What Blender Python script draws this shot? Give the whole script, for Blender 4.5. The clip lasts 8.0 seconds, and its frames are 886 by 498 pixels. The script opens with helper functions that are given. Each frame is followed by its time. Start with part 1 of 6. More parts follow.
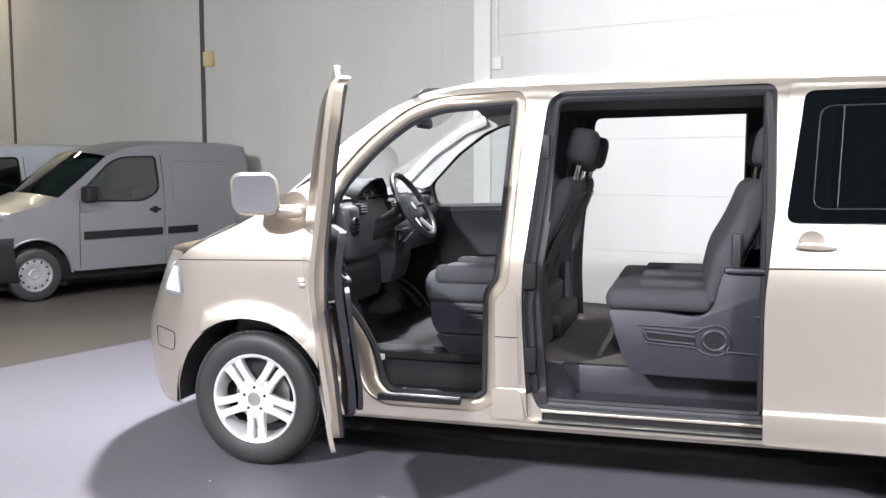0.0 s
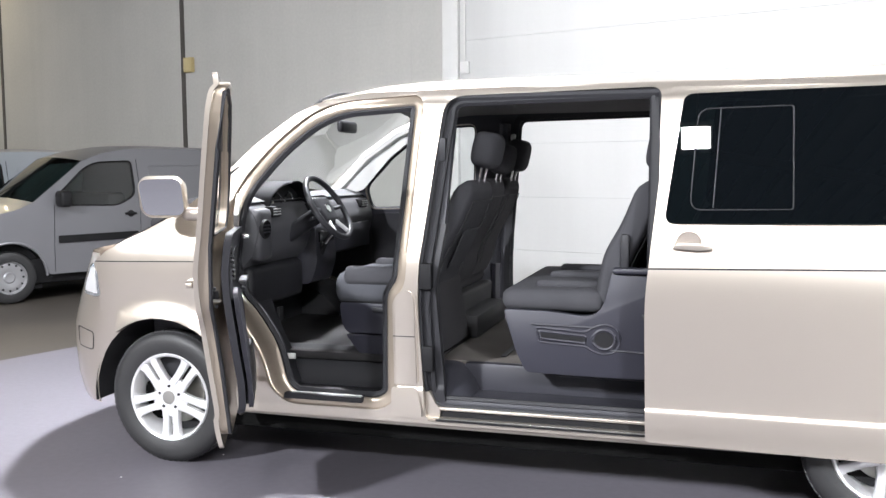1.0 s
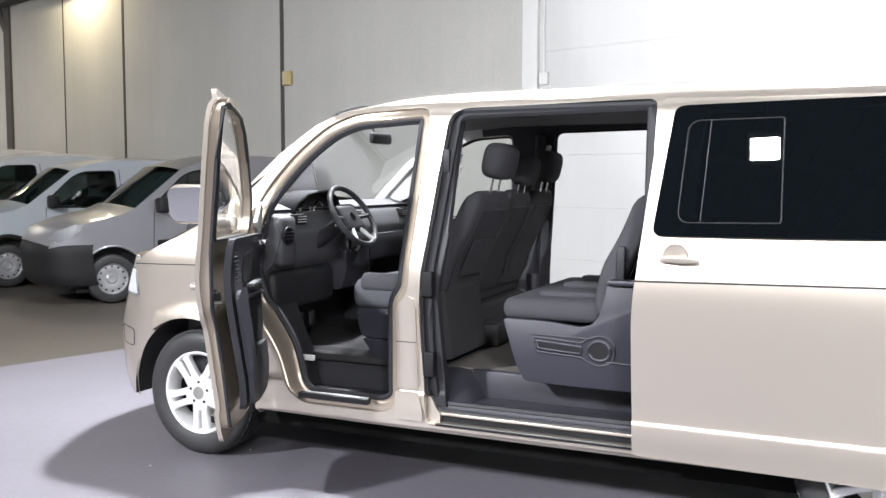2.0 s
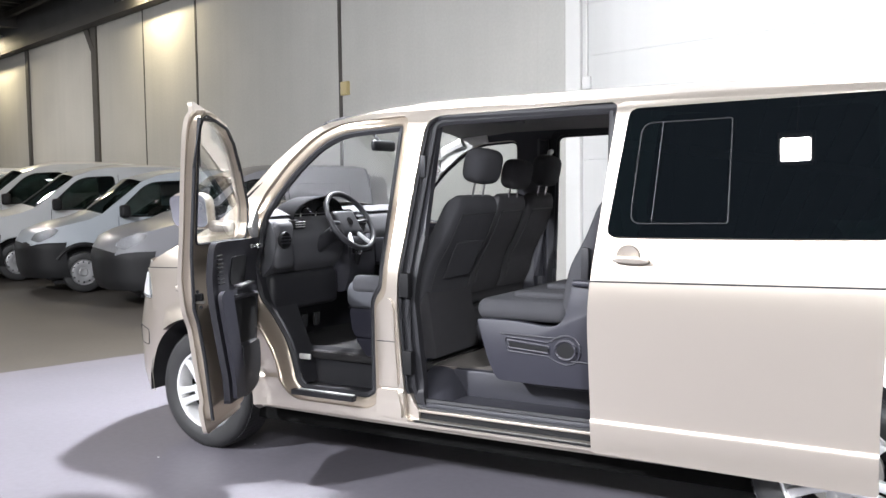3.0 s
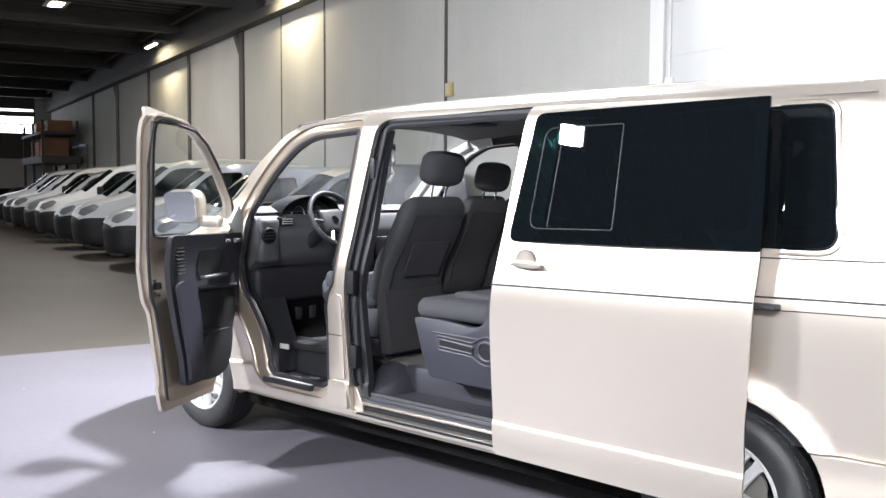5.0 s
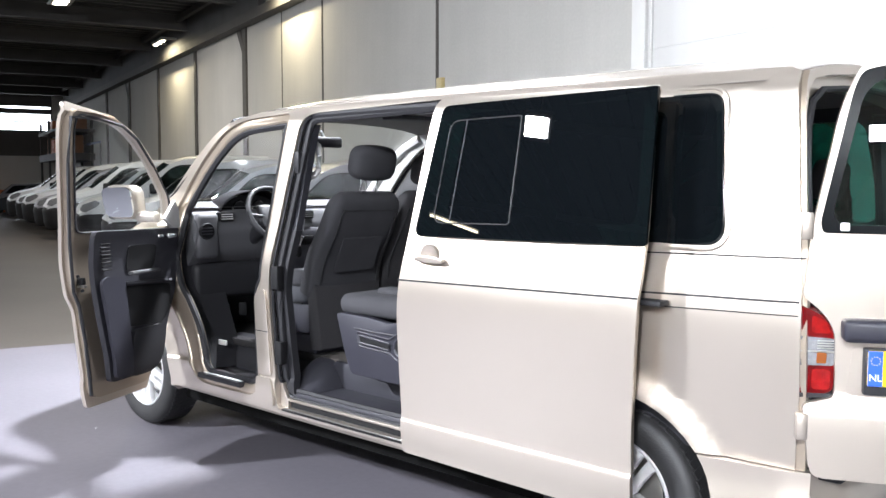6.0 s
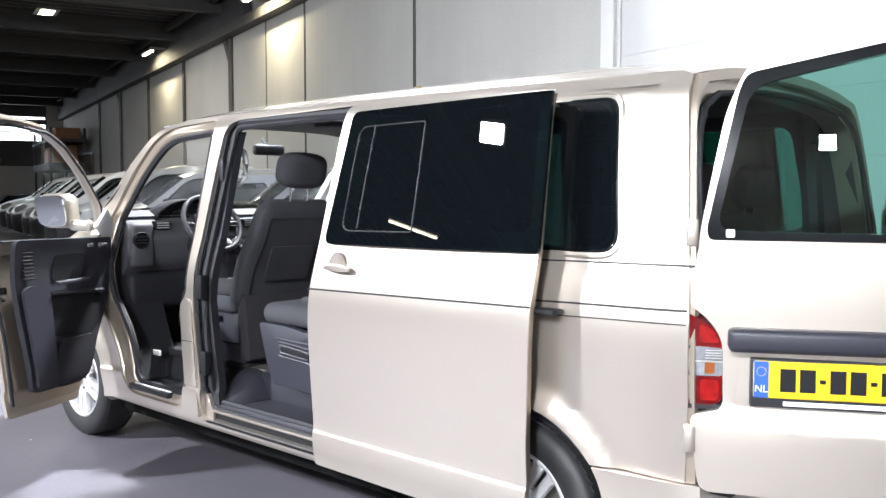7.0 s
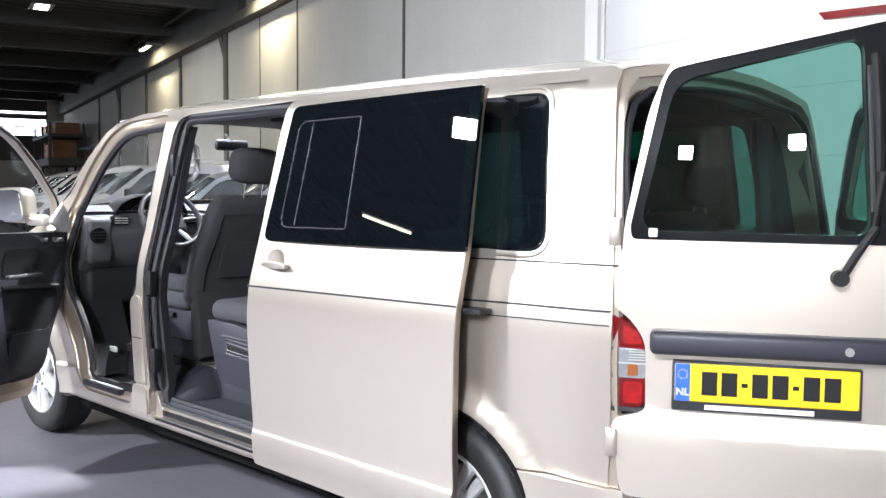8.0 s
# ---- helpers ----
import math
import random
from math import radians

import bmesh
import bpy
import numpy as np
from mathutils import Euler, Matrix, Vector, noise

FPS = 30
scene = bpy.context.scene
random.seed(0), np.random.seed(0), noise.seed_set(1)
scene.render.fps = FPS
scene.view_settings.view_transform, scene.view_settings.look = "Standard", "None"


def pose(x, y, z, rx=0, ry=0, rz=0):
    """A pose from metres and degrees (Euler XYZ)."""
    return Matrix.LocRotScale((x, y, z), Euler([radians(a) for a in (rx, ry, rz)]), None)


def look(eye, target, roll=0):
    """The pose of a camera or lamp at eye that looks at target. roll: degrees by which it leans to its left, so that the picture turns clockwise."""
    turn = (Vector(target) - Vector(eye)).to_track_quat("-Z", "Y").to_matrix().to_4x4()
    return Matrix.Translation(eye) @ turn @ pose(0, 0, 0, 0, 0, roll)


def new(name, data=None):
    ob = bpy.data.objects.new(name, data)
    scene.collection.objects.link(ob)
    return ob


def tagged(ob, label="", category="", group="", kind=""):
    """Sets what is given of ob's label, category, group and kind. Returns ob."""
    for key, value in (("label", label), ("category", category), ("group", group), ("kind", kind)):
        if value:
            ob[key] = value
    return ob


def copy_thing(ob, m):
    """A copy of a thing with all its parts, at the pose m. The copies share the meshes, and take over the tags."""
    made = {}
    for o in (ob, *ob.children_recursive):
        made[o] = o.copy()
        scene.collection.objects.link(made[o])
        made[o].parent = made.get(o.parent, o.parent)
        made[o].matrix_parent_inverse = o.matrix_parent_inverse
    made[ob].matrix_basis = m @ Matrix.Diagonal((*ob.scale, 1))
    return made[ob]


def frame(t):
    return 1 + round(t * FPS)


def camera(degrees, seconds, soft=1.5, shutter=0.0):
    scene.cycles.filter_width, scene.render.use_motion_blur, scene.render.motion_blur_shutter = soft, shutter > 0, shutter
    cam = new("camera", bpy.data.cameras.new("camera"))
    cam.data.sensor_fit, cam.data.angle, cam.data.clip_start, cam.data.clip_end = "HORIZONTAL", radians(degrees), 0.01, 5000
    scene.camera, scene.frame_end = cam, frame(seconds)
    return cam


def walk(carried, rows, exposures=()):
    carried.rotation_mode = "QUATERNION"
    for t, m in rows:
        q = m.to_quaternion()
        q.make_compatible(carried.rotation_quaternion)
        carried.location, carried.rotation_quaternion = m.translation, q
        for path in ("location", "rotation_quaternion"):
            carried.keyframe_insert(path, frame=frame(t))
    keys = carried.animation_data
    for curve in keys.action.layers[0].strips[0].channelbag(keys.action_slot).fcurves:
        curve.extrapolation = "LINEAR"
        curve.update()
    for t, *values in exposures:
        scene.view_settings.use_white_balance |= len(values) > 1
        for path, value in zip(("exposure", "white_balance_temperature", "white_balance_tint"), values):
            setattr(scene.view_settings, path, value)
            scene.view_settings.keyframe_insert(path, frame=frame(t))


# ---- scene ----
cam = camera(52.0, 8.0)
PATH = [
    (0, (2.114, -4.03, 1.519), (1.579, -2.111, 1.336), -0.1),
    (0.5, (2.385, -4.005, 1.515), (1.82, -2.094, 1.346), -0.1),
    (1, (2.664, -3.969, 1.512), (2.096, -2.059, 1.338), -0.3),
    (1.5, (2.955, -3.963, 1.53), (2.223, -2.11, 1.356), -0.1),
    (1.7, (3.073, -3.922, 1.525), (2.302, -2.084, 1.36), 0.0),
    (2.8, (3.707, -3.775, 1.501), (2.722, -2.04, 1.367), -0.4),
    (3, (3.82, -3.737, 1.504), (2.81, -2.016, 1.367), -0.7),
    (3.5, (4.102, -3.628, 1.508), (3.0, -1.964, 1.378), -0.5),
    (4, (4.352, -3.49, 1.506), (3.185, -1.872, 1.371), -0.5),
    (4.2, (4.448, -3.45, 1.519), (3.258, -1.849, 1.376), -0.4),
    (5.3, (4.93, -3.054, 1.504), (3.596, -1.57, 1.371), 0.4),
    (5.5, (4.991, -2.982, 1.499), (3.672, -1.485, 1.366), 0.3),
    (6, (5.151, -2.794, 1.506), (3.798, -1.329, 1.36), 0.1),
    (6.5, (5.286, -2.642, 1.502), (3.842, -1.266, 1.364), 0.3),
    (7, (5.384, -2.49, 1.496), (4.027, -1.026, 1.371), 0.0),
    (7.5, (5.458, -2.38, 1.49), (4.107, -0.911, 1.368), 0.4),
    (8, (5.534, -2.271, 1.493), (4.17, -0.814, 1.363), 0.4),
]
walk(cam, [(t, look(eye, target, roll)) for t, eye, target, roll in PATH], [(0, -0.13, 6420, 13), (2, -0.06, 6400, 13), (4, 0.10, 6350, 13), (5.5, 0.16, 6280, 13), (8, 0.13, 6160, 12)])

# ---- world and large lights ----
world = bpy.data.worlds.new("hall_dusk")
world.use_nodes = True
world.node_tree.nodes["Background"].inputs["Color"].default_value = (0.5, 0.55, 0.65, 1)
world.node_tree.nodes["Background"].inputs["Strength"].default_value = 0.05
scene.world = world

# Hall frame: u runs along the long wall, v out of it into the hall.
CORNER = Vector((-0.409, 6.458, 0))
ANG = math.atan(-0.308)
U = Vector((math.cos(ANG), math.sin(ANG), 0))
V = Vector((U.y, -U.x, 0))
if V.y > 0:
    V = -V


def hall(u, v, z=0.0):
    return CORNER + U * u + V * v + Vector((0, 0, z))


HALL = Matrix.Translation(CORNER) @ Matrix.Rotation(ANG, 4, "Z")   # local x = u, local y = -v
CEIL = 6.1


def area_lamp(name, eye, target, watts, sx, sy, color, spread=180):
    data = bpy.data.lights.new(name, "AREA")
    data.shape, data.size, data.size_y = "RECTANGLE", sx, sy
    data.energy, data.color, data.spread = watts, color, radians(spread)
    ob = new(name, data)
    ob.matrix_world = look(eye, target)
    return ob


# the last flood is added, unseen, behind the van to brighten its inside
FLOODS = [((-2.62, -6.8, 5.2), (0.0, 0.0, 0.7), 1700), ((2.04, -7.75, 5.2), (1.8, 0.0, 0.8), 400), ((7.0, -8.6, 5.35), (4.7, 0.0, 0.8), 185), ((0.15, 2.3, 5.35), (-1.3, 0.1, 0.0), 720), ((3.2, 1.9, 5.35), (3.2, 0.8, 0.0), 140)]
WHITE_LIGHT = (0.95, 0.98, 1.0)
for eye, target, watts in FLOODS:
    area_lamp("flood_light_source", eye, target, watts, 0.42, 0.28, WHITE_LIGHT, 60 if eye[0] > 6 else (120 if eye[2] > 5.3 and eye[0] < 1 else 180))
WALL_WASH = [(-10.5, 0.62, 5.56), (-20.5, 0.62, 5.7)]
for u, v, z in WALL_WASH:
    area_lamp("wall_light_source", hall(u, v, z - 0.01), hall(u, v - 0.6, 2.0), 90, 1.2, 0.12, (1.0, 0.86, 0.54))
# the last hall lamp is added out of view, only for its light
HALL_LAMPS = [(-15.8, 4.0, 5.8), (-15.1, 12.5, 5.4), (-26.5, 12.5, 5.4), (-3.7, 12.5, 5.4), (11.5, 15.0, 5.4)]
for u, v, z in HALL_LAMPS:
    area_lamp("hall_light_source", hall(u, v, z - 0.01), hall(u, v, 0), 320 if v < 10 else (420 if u < -20 else 240), 0.6, 0.3, (1.0, 0.95, 0.86))
# the strong spotlight that bathes the white end of the wall; the rim of its cone shows on the blocks
wash = bpy.data.lights.new("white_wall_light_source", "SPOT")
wash.energy, wash.spot_size, wash.spot_blend, wash.shadow_soft_size, wash.color = 240, radians(130.2), 0.07, 0.05, (0.98, 0.99, 1.0)
new("white_wall_light_source", wash).matrix_world = look(hall(3.0, 2.6, 4.6), hall(3.0 + 2.6 * math.tan(radians(20)), 0.0, 4.6))

# ---- materials ----


def material(name, color, rough=0.5, metal=0.0, vary=0.06, scale=6.0, fine=60.0, bump=0.0, coat=0.0, grain=0.03, spec=0.5):
    """Principled surface with a broad tone drift, a fine grain and optional relief."""
    m = bpy.data.materials.new(name)
    m.use_nodes = True
    nt = m.node_tree
    b = nt.nodes["Principled BSDF"]
    b.inputs["Roughness"].default_value = rough
    b.inputs["Metallic"].default_value = metal
    b.inputs["Coat Weight"].default_value = coat
    b.inputs["Coat Roughness"].default_value = 0.05
    b.inputs["Specular IOR Level"].default_value = spec
    tc = nt.nodes.new("ShaderNodeTexCoord")
    n1 = nt.nodes.new("ShaderNodeTexNoise")
    n1.inputs["Scale"].default_value, n1.inputs["Detail"].default_value = scale, 4
    n2 = nt.nodes.new("ShaderNodeTexNoise")
    n2.inputs["Scale"].default_value, n2.inputs["Detail"].default_value = fine, 3
    nt.links.new(tc.outputs["Object"], n1.inputs["Vector"])
    nt.links.new(tc.outputs["Object"], n2.inputs["Vector"])
    mixed = nt.nodes.new("ShaderNodeMath")
    mixed.operation = "MULTIPLY_ADD"
    mixed.inputs[1].default_value = grain / max(vary, 1e-4)
    nt.links.new(n2.outputs["Fac"], mixed.inputs[0])
    nt.links.new(n1.outputs["Fac"], mixed.inputs[2])
    ramp = nt.nodes.new("ShaderNodeMapRange")
    ramp.inputs["From Min"].default_value, ramp.inputs["From Max"].default_value = 0.25, 1.0 + grain / max(vary, 1e-4) * 0.6
    ramp.inputs["To Min"].default_value, ramp.inputs["To Max"].default_value = 1 - vary * 2, 1 + vary * 2
    nt.links.new(mixed.outputs[0], ramp.inputs["Value"])
    tint = nt.nodes.new("ShaderNodeVectorMath")
    tint.operation = "SCALE"
    tint.inputs[0].default_value = color
    nt.links.new(ramp.outputs[0], tint.inputs["Scale"])
    nt.links.new(tint.outputs[0], b.inputs["Base Color"])
    if bump:
        bp = nt.nodes.new("ShaderNodeBump")
        bp.inputs["Strength"].default_value, bp.inputs["Distance"].default_value = bump, 0.004
        nt.links.new(n2.outputs["Fac"], bp.inputs["Height"])
        nt.links.new(bp.outputs[0], b.inputs["Normal"])
    return m


def emitter(name, color, strength):
    m = bpy.data.materials.new(name)
    m.use_nodes = True
    b = m.node_tree.nodes["Principled BSDF"]
    b.inputs["Base Color"].default_value = (0.8, 0.8, 0.8, 1)
    b.inputs["Emission Color"].default_value = (*color, 1)
    b.inputs["Emission Strength"].default_value = strength
    return m


def pane_glass(name, through_color, gloss=1.45, rough=0.0, haze=0.0):
    """Thin sheet glass: clear or tinted passage with a Fresnel mirror on it."""
    m = bpy.data.materials.new(name)
    m.use_nodes = True
    nt = m.node_tree
    nt.nodes.remove(nt.nodes["Principled BSDF"])
    out = nt.nodes["Material Output"]
    tr, gl, mx, lw, pw, fr = (nt.nodes.new("ShaderNode" + k) for k in ("BsdfTransparent", "BsdfGlossy", "MixShader", "LayerWeight", "Math", "MapRange"))
    tr.inputs["Color"].default_value = (*through_color, 1)
    gl.inputs["Roughness"].default_value = rough
    lw.inputs["Blend"].default_value = 0.5
    pw.operation = "POWER"
    pw.inputs[1].default_value = 4.0
    fr.inputs["To Min"].default_value = 2 * ((gloss - 1) / (gloss + 1)) ** 2
    nt.links.new(lw.outputs["Facing"], pw.inputs[0])
    nt.links.new(pw.outputs[0], fr.inputs["Value"])
    nt.links.new(fr.outputs[0], mx.inputs[0])
    if haze:                                # veiling glare over the dark sheet, mixed in as diffuse colour
        df, fm = nt.nodes.new("ShaderNodeBsdfDiffuse"), nt.nodes.new("ShaderNodeMixShader")
        df.inputs["Color"].default_value = (0.20, 0.27, 0.34, 1)
        fm.inputs[0].default_value = haze
        nt.links.new(tr.outputs[0], fm.inputs[1])
        nt.links.new(df.outputs[0], fm.inputs[2])
        nt.links.new(fm.outputs[0], mx.inputs[1])
    else:
        nt.links.new(tr.outputs[0], mx.inputs[1])
    nt.links.new(gl.outputs[0], mx.inputs[2])
    nt.links.new(mx.outputs[0], out.inputs["Surface"])
    return m


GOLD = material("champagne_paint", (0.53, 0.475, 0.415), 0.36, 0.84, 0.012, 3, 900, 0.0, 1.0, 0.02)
# body paint made darker: the shade of jambs and inner faces is in the colour
SHADEGOLD = material("shaded_champagne_paint", (0.40, 0.34, 0.275), 0.32, 0.7, 0.02, 5, 900, 0.0, 0.5, 0.02)
SILVER = material("silver_paint", (0.20, 0.20, 0.215), 0.40, 0.4, 0.02, 3, 800, 0, 0.2, 0.02)
WHITEPAINT = material("white_paint", (0.48, 0.49, 0.50), 0.3, 0.0, 0.02, 3, 300, 0, 0.6, 0.01)
BLUEPAINT = material("pale_blue_paint", (0.36, 0.39, 0.42), 0.3, 0.0, 0.02, 3, 300, 0, 0.6, 0.01)
DARKPAINT = material("dark_paint", (0.05, 0.055, 0.065), 0.25, 0.2, 0.03, 3, 300, 0, 0.6, 0.01)
REDPAINT = material("red_paint", (0.35, 0.05, 0.03), 0.35, 0.0, 0.04, 3, 100, 0, 0.3)
PLASTIC = material("grey_cabin_plastic", (0.024, 0.024, 0.031), 0.55, 0, 0.05, 4, 350, 0.15)
DARKPLASTIC = material("black_plastic", (0.020, 0.020, 0.023), 0.5, 0, 0.06, 5, 300, 0.15, spec=0.3)
BLUEPLASTIC = material("slate_seat_shell_plastic", (0.018, 0.018, 0.027), 0.5, 0, 0.05, 4, 300, 0.15)
RUBBER = material("black_rubber", (0.016, 0.016, 0.018), 0.75, 0, 0.1, 8, 120, 0.2)
SEAL = material("rubber_door_seal", (0.019, 0.019, 0.022), 0.6, 0, 0.08, 8, 150, 0.1, spec=0.3)
TYRE = material("tyre_rubber", (0.018, 0.018, 0.019), 0.55, 0, 0.1, 10, 150, 0.3)
FABRIC = material("charcoal_seat_cloth", (0.046, 0.046, 0.051), 0.95, 0, 0.08, 10, 500, 0.4, 0, 0.06, 0.2)
FABRICDARK = material("dark_seat_back_cloth", (0.036, 0.035, 0.038), 0.95, 0, 0.08, 10, 500, 0.4, 0, 0.06, 0.2)
CARPET = material("brown_grey_cabin_mat", (0.105, 0.095, 0.088), 0.9, 0, 0.12, 5, 250, 0.4, 0, 0.08, 0.2)
HEADLINER = material("grey_headliner_felt", (0.19, 0.185, 0.18), 0.95, 0, 0.05, 5, 400, 0.3, 0, 0.04, 0.1)
TRIMGREY = material("pale_grey_pillar_trim", (0.6, 0.6, 0.585), 0.6, 0, 0.03, 5, 300, 0.1)
CHROME = material("chrome", (0.8, 0.8, 0.8), 0.08, 1.0, 0.02, 5, 100)
ALLOY = material("silver_alloy", (0.80, 0.80, 0.81), 0.3, 0.6, 0.03, 8, 300)
STEEL = material("galvanised_steel", (0.42, 0.41, 0.38), 0.35, 0.9, 0.06, 10, 200)
REDLENS = material("red_lamp_lens", (0.12, 0.001, 0.002), 0.12, 0, 0.25, 22, 300, 0.3, 0.2, spec=0.3)
REDCELL = material("bright_red_lamp_cell", (0.26, 0.004, 0.004), 0.12, 0, 0.2, 40, 300, 0.3, 0.2, spec=0.3)
CLEARLENS = material("clear_lamp_lens", (0.36, 0.37, 0.39), 0.1, 0.6, 0.15, 60, 300, 0.4, 1.0)
AMBERLENS = material("amber_lamp_lens", (0.20, 0.055, 0.008), 0.15, 0, 0.05, 30, 300, 0.2, 1.0)
PLATEYELLOW = material("yellow_number_plate", (0.66, 0.44, 0.004), 0.4, 0, 0.02, 20, 300)
PLATEBLUE = material("blue_plate_band", (0.02, 0.09, 0.55), 0.4, 0, 0.02, 20, 300)
INK = material("black_ink", (0.012, 0.012, 0.013), 0.6, 0, 0.02, 20, 300, spec=0.15)
WHITEINK = material("white_ink", (0.75, 0.75, 0.75), 0.5, 0, 0.02, 20, 300)
CLEAR = pane_glass("clear_car_glass", (0.9, 0.93, 0.92))
GREENGLASS = pane_glass("green_rear_glass", (0.16, 0.35, 0.30))
PRIVACY = pane_glass("privacy_glass", (0.009, 0.024, 0.023), 1.5, 0.0, 0.012)
FARGLASS = pane_glass("far_tinted_glass", (0.11, 0.27, 0.24), 1.5)
MIRROR = material("mirror_face", (0.85, 0.88, 0.9), 0.02, 1.0, 0.0, 5, 100, grain=0.0)
HALLGLASS = pane_glass("hall_window_glass", (0.8, 0.85, 0.9))


def concrete(name, color, vary, rough, bump, streak=0.0, spec=0.3):
    """Mottled concrete with large stains, fine pitting and faint upright streaks."""
    m = material(name, color, rough, 0, vary, 0.7, 25, bump, 0, vary * 0.6, spec)
    if streak:
        nt = m.node_tree
        tc = nt.nodes.new("ShaderNodeTexCoord")
        mp = nt.nodes.new("ShaderNodeMapping")
        mp.inputs["Scale"].default_value = (3.0, 3.0, 0.12)
        ns = nt.nodes.new("ShaderNodeTexNoise")
        ns.inputs["Scale"].default_value, ns.inputs["Detail"].default_value = 1.6, 6
        rg = nt.nodes.new("ShaderNodeMapRange")
        rg.inputs["From Min"].default_value, rg.inputs["From Max"].default_value = 0.3, 0.7
        rg.inputs["To Min"].default_value, rg.inputs["To Max"].default_value = 1 - streak, 1 + streak
        mul = nt.nodes.new("ShaderNodeVectorMath")
        mul.operation = "SCALE"
        b = nt.nodes["Principled BSDF"]
        old = b.inputs["Base Color"].links[0].from_socket
        nt.links.new(tc.outputs["Object"], mp.inputs[0])
        nt.links.new(mp.outputs[0], ns.inputs["Vector"])
        nt.links.new(ns.outputs["Fac"], rg.inputs["Value"])
        nt.links.new(old, mul.inputs[0])
        nt.links.new(rg.outputs[0], mul.inputs["Scale"])
        nt.links.new(mul.outputs[0], b.inputs["Base Color"])
    return m


DASHGREY = material("grey_dashboard_plastic", (0.062, 0.062, 0.068), 0.6, 0, 0.05, 4, 350, 0.15)
# near-black, so that the shade under the van is in the colour
UNDERSIDE = material("shade_black_underside", (0.006, 0.006, 0.006), 0.95, 0, 0.2, 6, 80, 0.3, 0, 0.05, 0.05)
ENAMEL = material("black_enamel", (0.007, 0.008, 0.009), 0.15, 0, 0.02, 5, 100, spec=0.12)
CABMAT = material("dark_cab_mat", (0.024, 0.023, 0.024), 0.9, 0, 0.12, 6, 250, 0.4, 0, 0.06, 0.2)
PANEL = concrete("grey_wall_panel", (0.42, 0.412, 0.388), 0.07, 0.85, 0.15, 0.02)
WHITEWALL = concrete("white_painted_block", (0.50, 0.50, 0.492), 0.02, 0.7, 0.2, 0.02)
FLOORCON = concrete("brown_grey_hall_floor", (0.053, 0.046, 0.039), 0.16, 0.6, 0.08)
MAT = concrete("slate_coated_floor", (0.096, 0.090, 0.105), 0.14, 0.55, 0.12, 0.0, 0.5)
DARKSTEEL = material("dark_roof_steel", (0.05, 0.047, 0.045), 0.7, 0.2, 0.1, 2, 30, 0.1)
DARKROOF = material("dark_roof_sheet", (0.046, 0.045, 0.045), 0.8, 0, 0.15, 1.5, 30, 0.1)
COLUMN = material("dark_wall_column", (0.055, 0.05, 0.045), 0.7, 0, 0.1, 3, 60, 0.1)
JOINT = material("dark_panel_joint", (0.05, 0.045, 0.04), 0.8, 0, 0.1, 3, 60)
LAMPGLOW = emitter("lamp_face", (1.0, 0.97, 0.9), 60)
WARMGLOW = emitter("warm_lamp_face", (1.0, 0.88, 0.62), 30)
SKYGLOW = emitter("daylight_strip", (0.9, 0.96, 1.0), 5)

# ---- mesh helpers ----


def part(name, bm, mat, parent=None, label="", smooth=40):
    me = bpy.data.meshes.new(name)
    bmesh.ops.recalc_face_normals(bm, faces=bm.faces)
    if smooth:
        for f in bm.faces:
            f.smooth = True
        for e in bm.edges:
            if len(e.link_faces) == 2 and e.calc_face_angle(0) > radians(smooth):
                e.smooth = False
    bm.to_mesh(me)
    bm.free()
    me.materials.append(mat)
    ob = new(name, me)
    if parent:
        ob.parent = parent
    if label:
        ob["label"] = label
    return ob


def thing(name, label, category, group="", kind="", at=None):
    ob = new(name)
    ob.empty_display_size = 0.2
    if at is not None:
        ob.matrix_basis = at
    return tagged(ob, label, category, group, kind)


def box(x0, x1, y0, y1, z0, z1, bevel=0.0, seg=2, bm=None, m=None):
    own = bmesh.new()
    bmesh.ops.create_cube(own, size=1.0)
    for v in own.verts:
        v.co = Vector(((x0 + x1) / 2 + v.co.x * (x1 - x0), (y0 + y1) / 2 + v.co.y * (y1 - y0), (z0 + z1) / 2 + v.co.z * (z1 - z0)))
    if bevel:
        bmesh.ops.bevel(own, geom=own.edges[:], offset=bevel, segments=seg, affect="EDGES", profile=0.5)
    if m is not None:
        own.transform(m)
    return joined(bm, own)


def joined(bm, own):
    if bm is None:
        return own
    me = bpy.data.meshes.new("tmp")
    own.to_mesh(me)
    own.free()
    bm.from_mesh(me)
    bpy.data.meshes.remove(me)
    return bm


def rod(p0, p1, r, seg=10, r2=None, bm=None):
    own = bmesh.new()
    p0, p1 = Vector(p0), Vector(p1)
    d = p1 - p0
    bmesh.ops.create_cone(own, cap_ends=True, segments=seg, radius1=r, radius2=r if r2 is None else r2, depth=d.length)
    own.transform(Matrix.Translation((p0 + p1) / 2) @ d.to_track_quat("Z", "Y").to_matrix().to_4x4())
    return joined(bm, own)


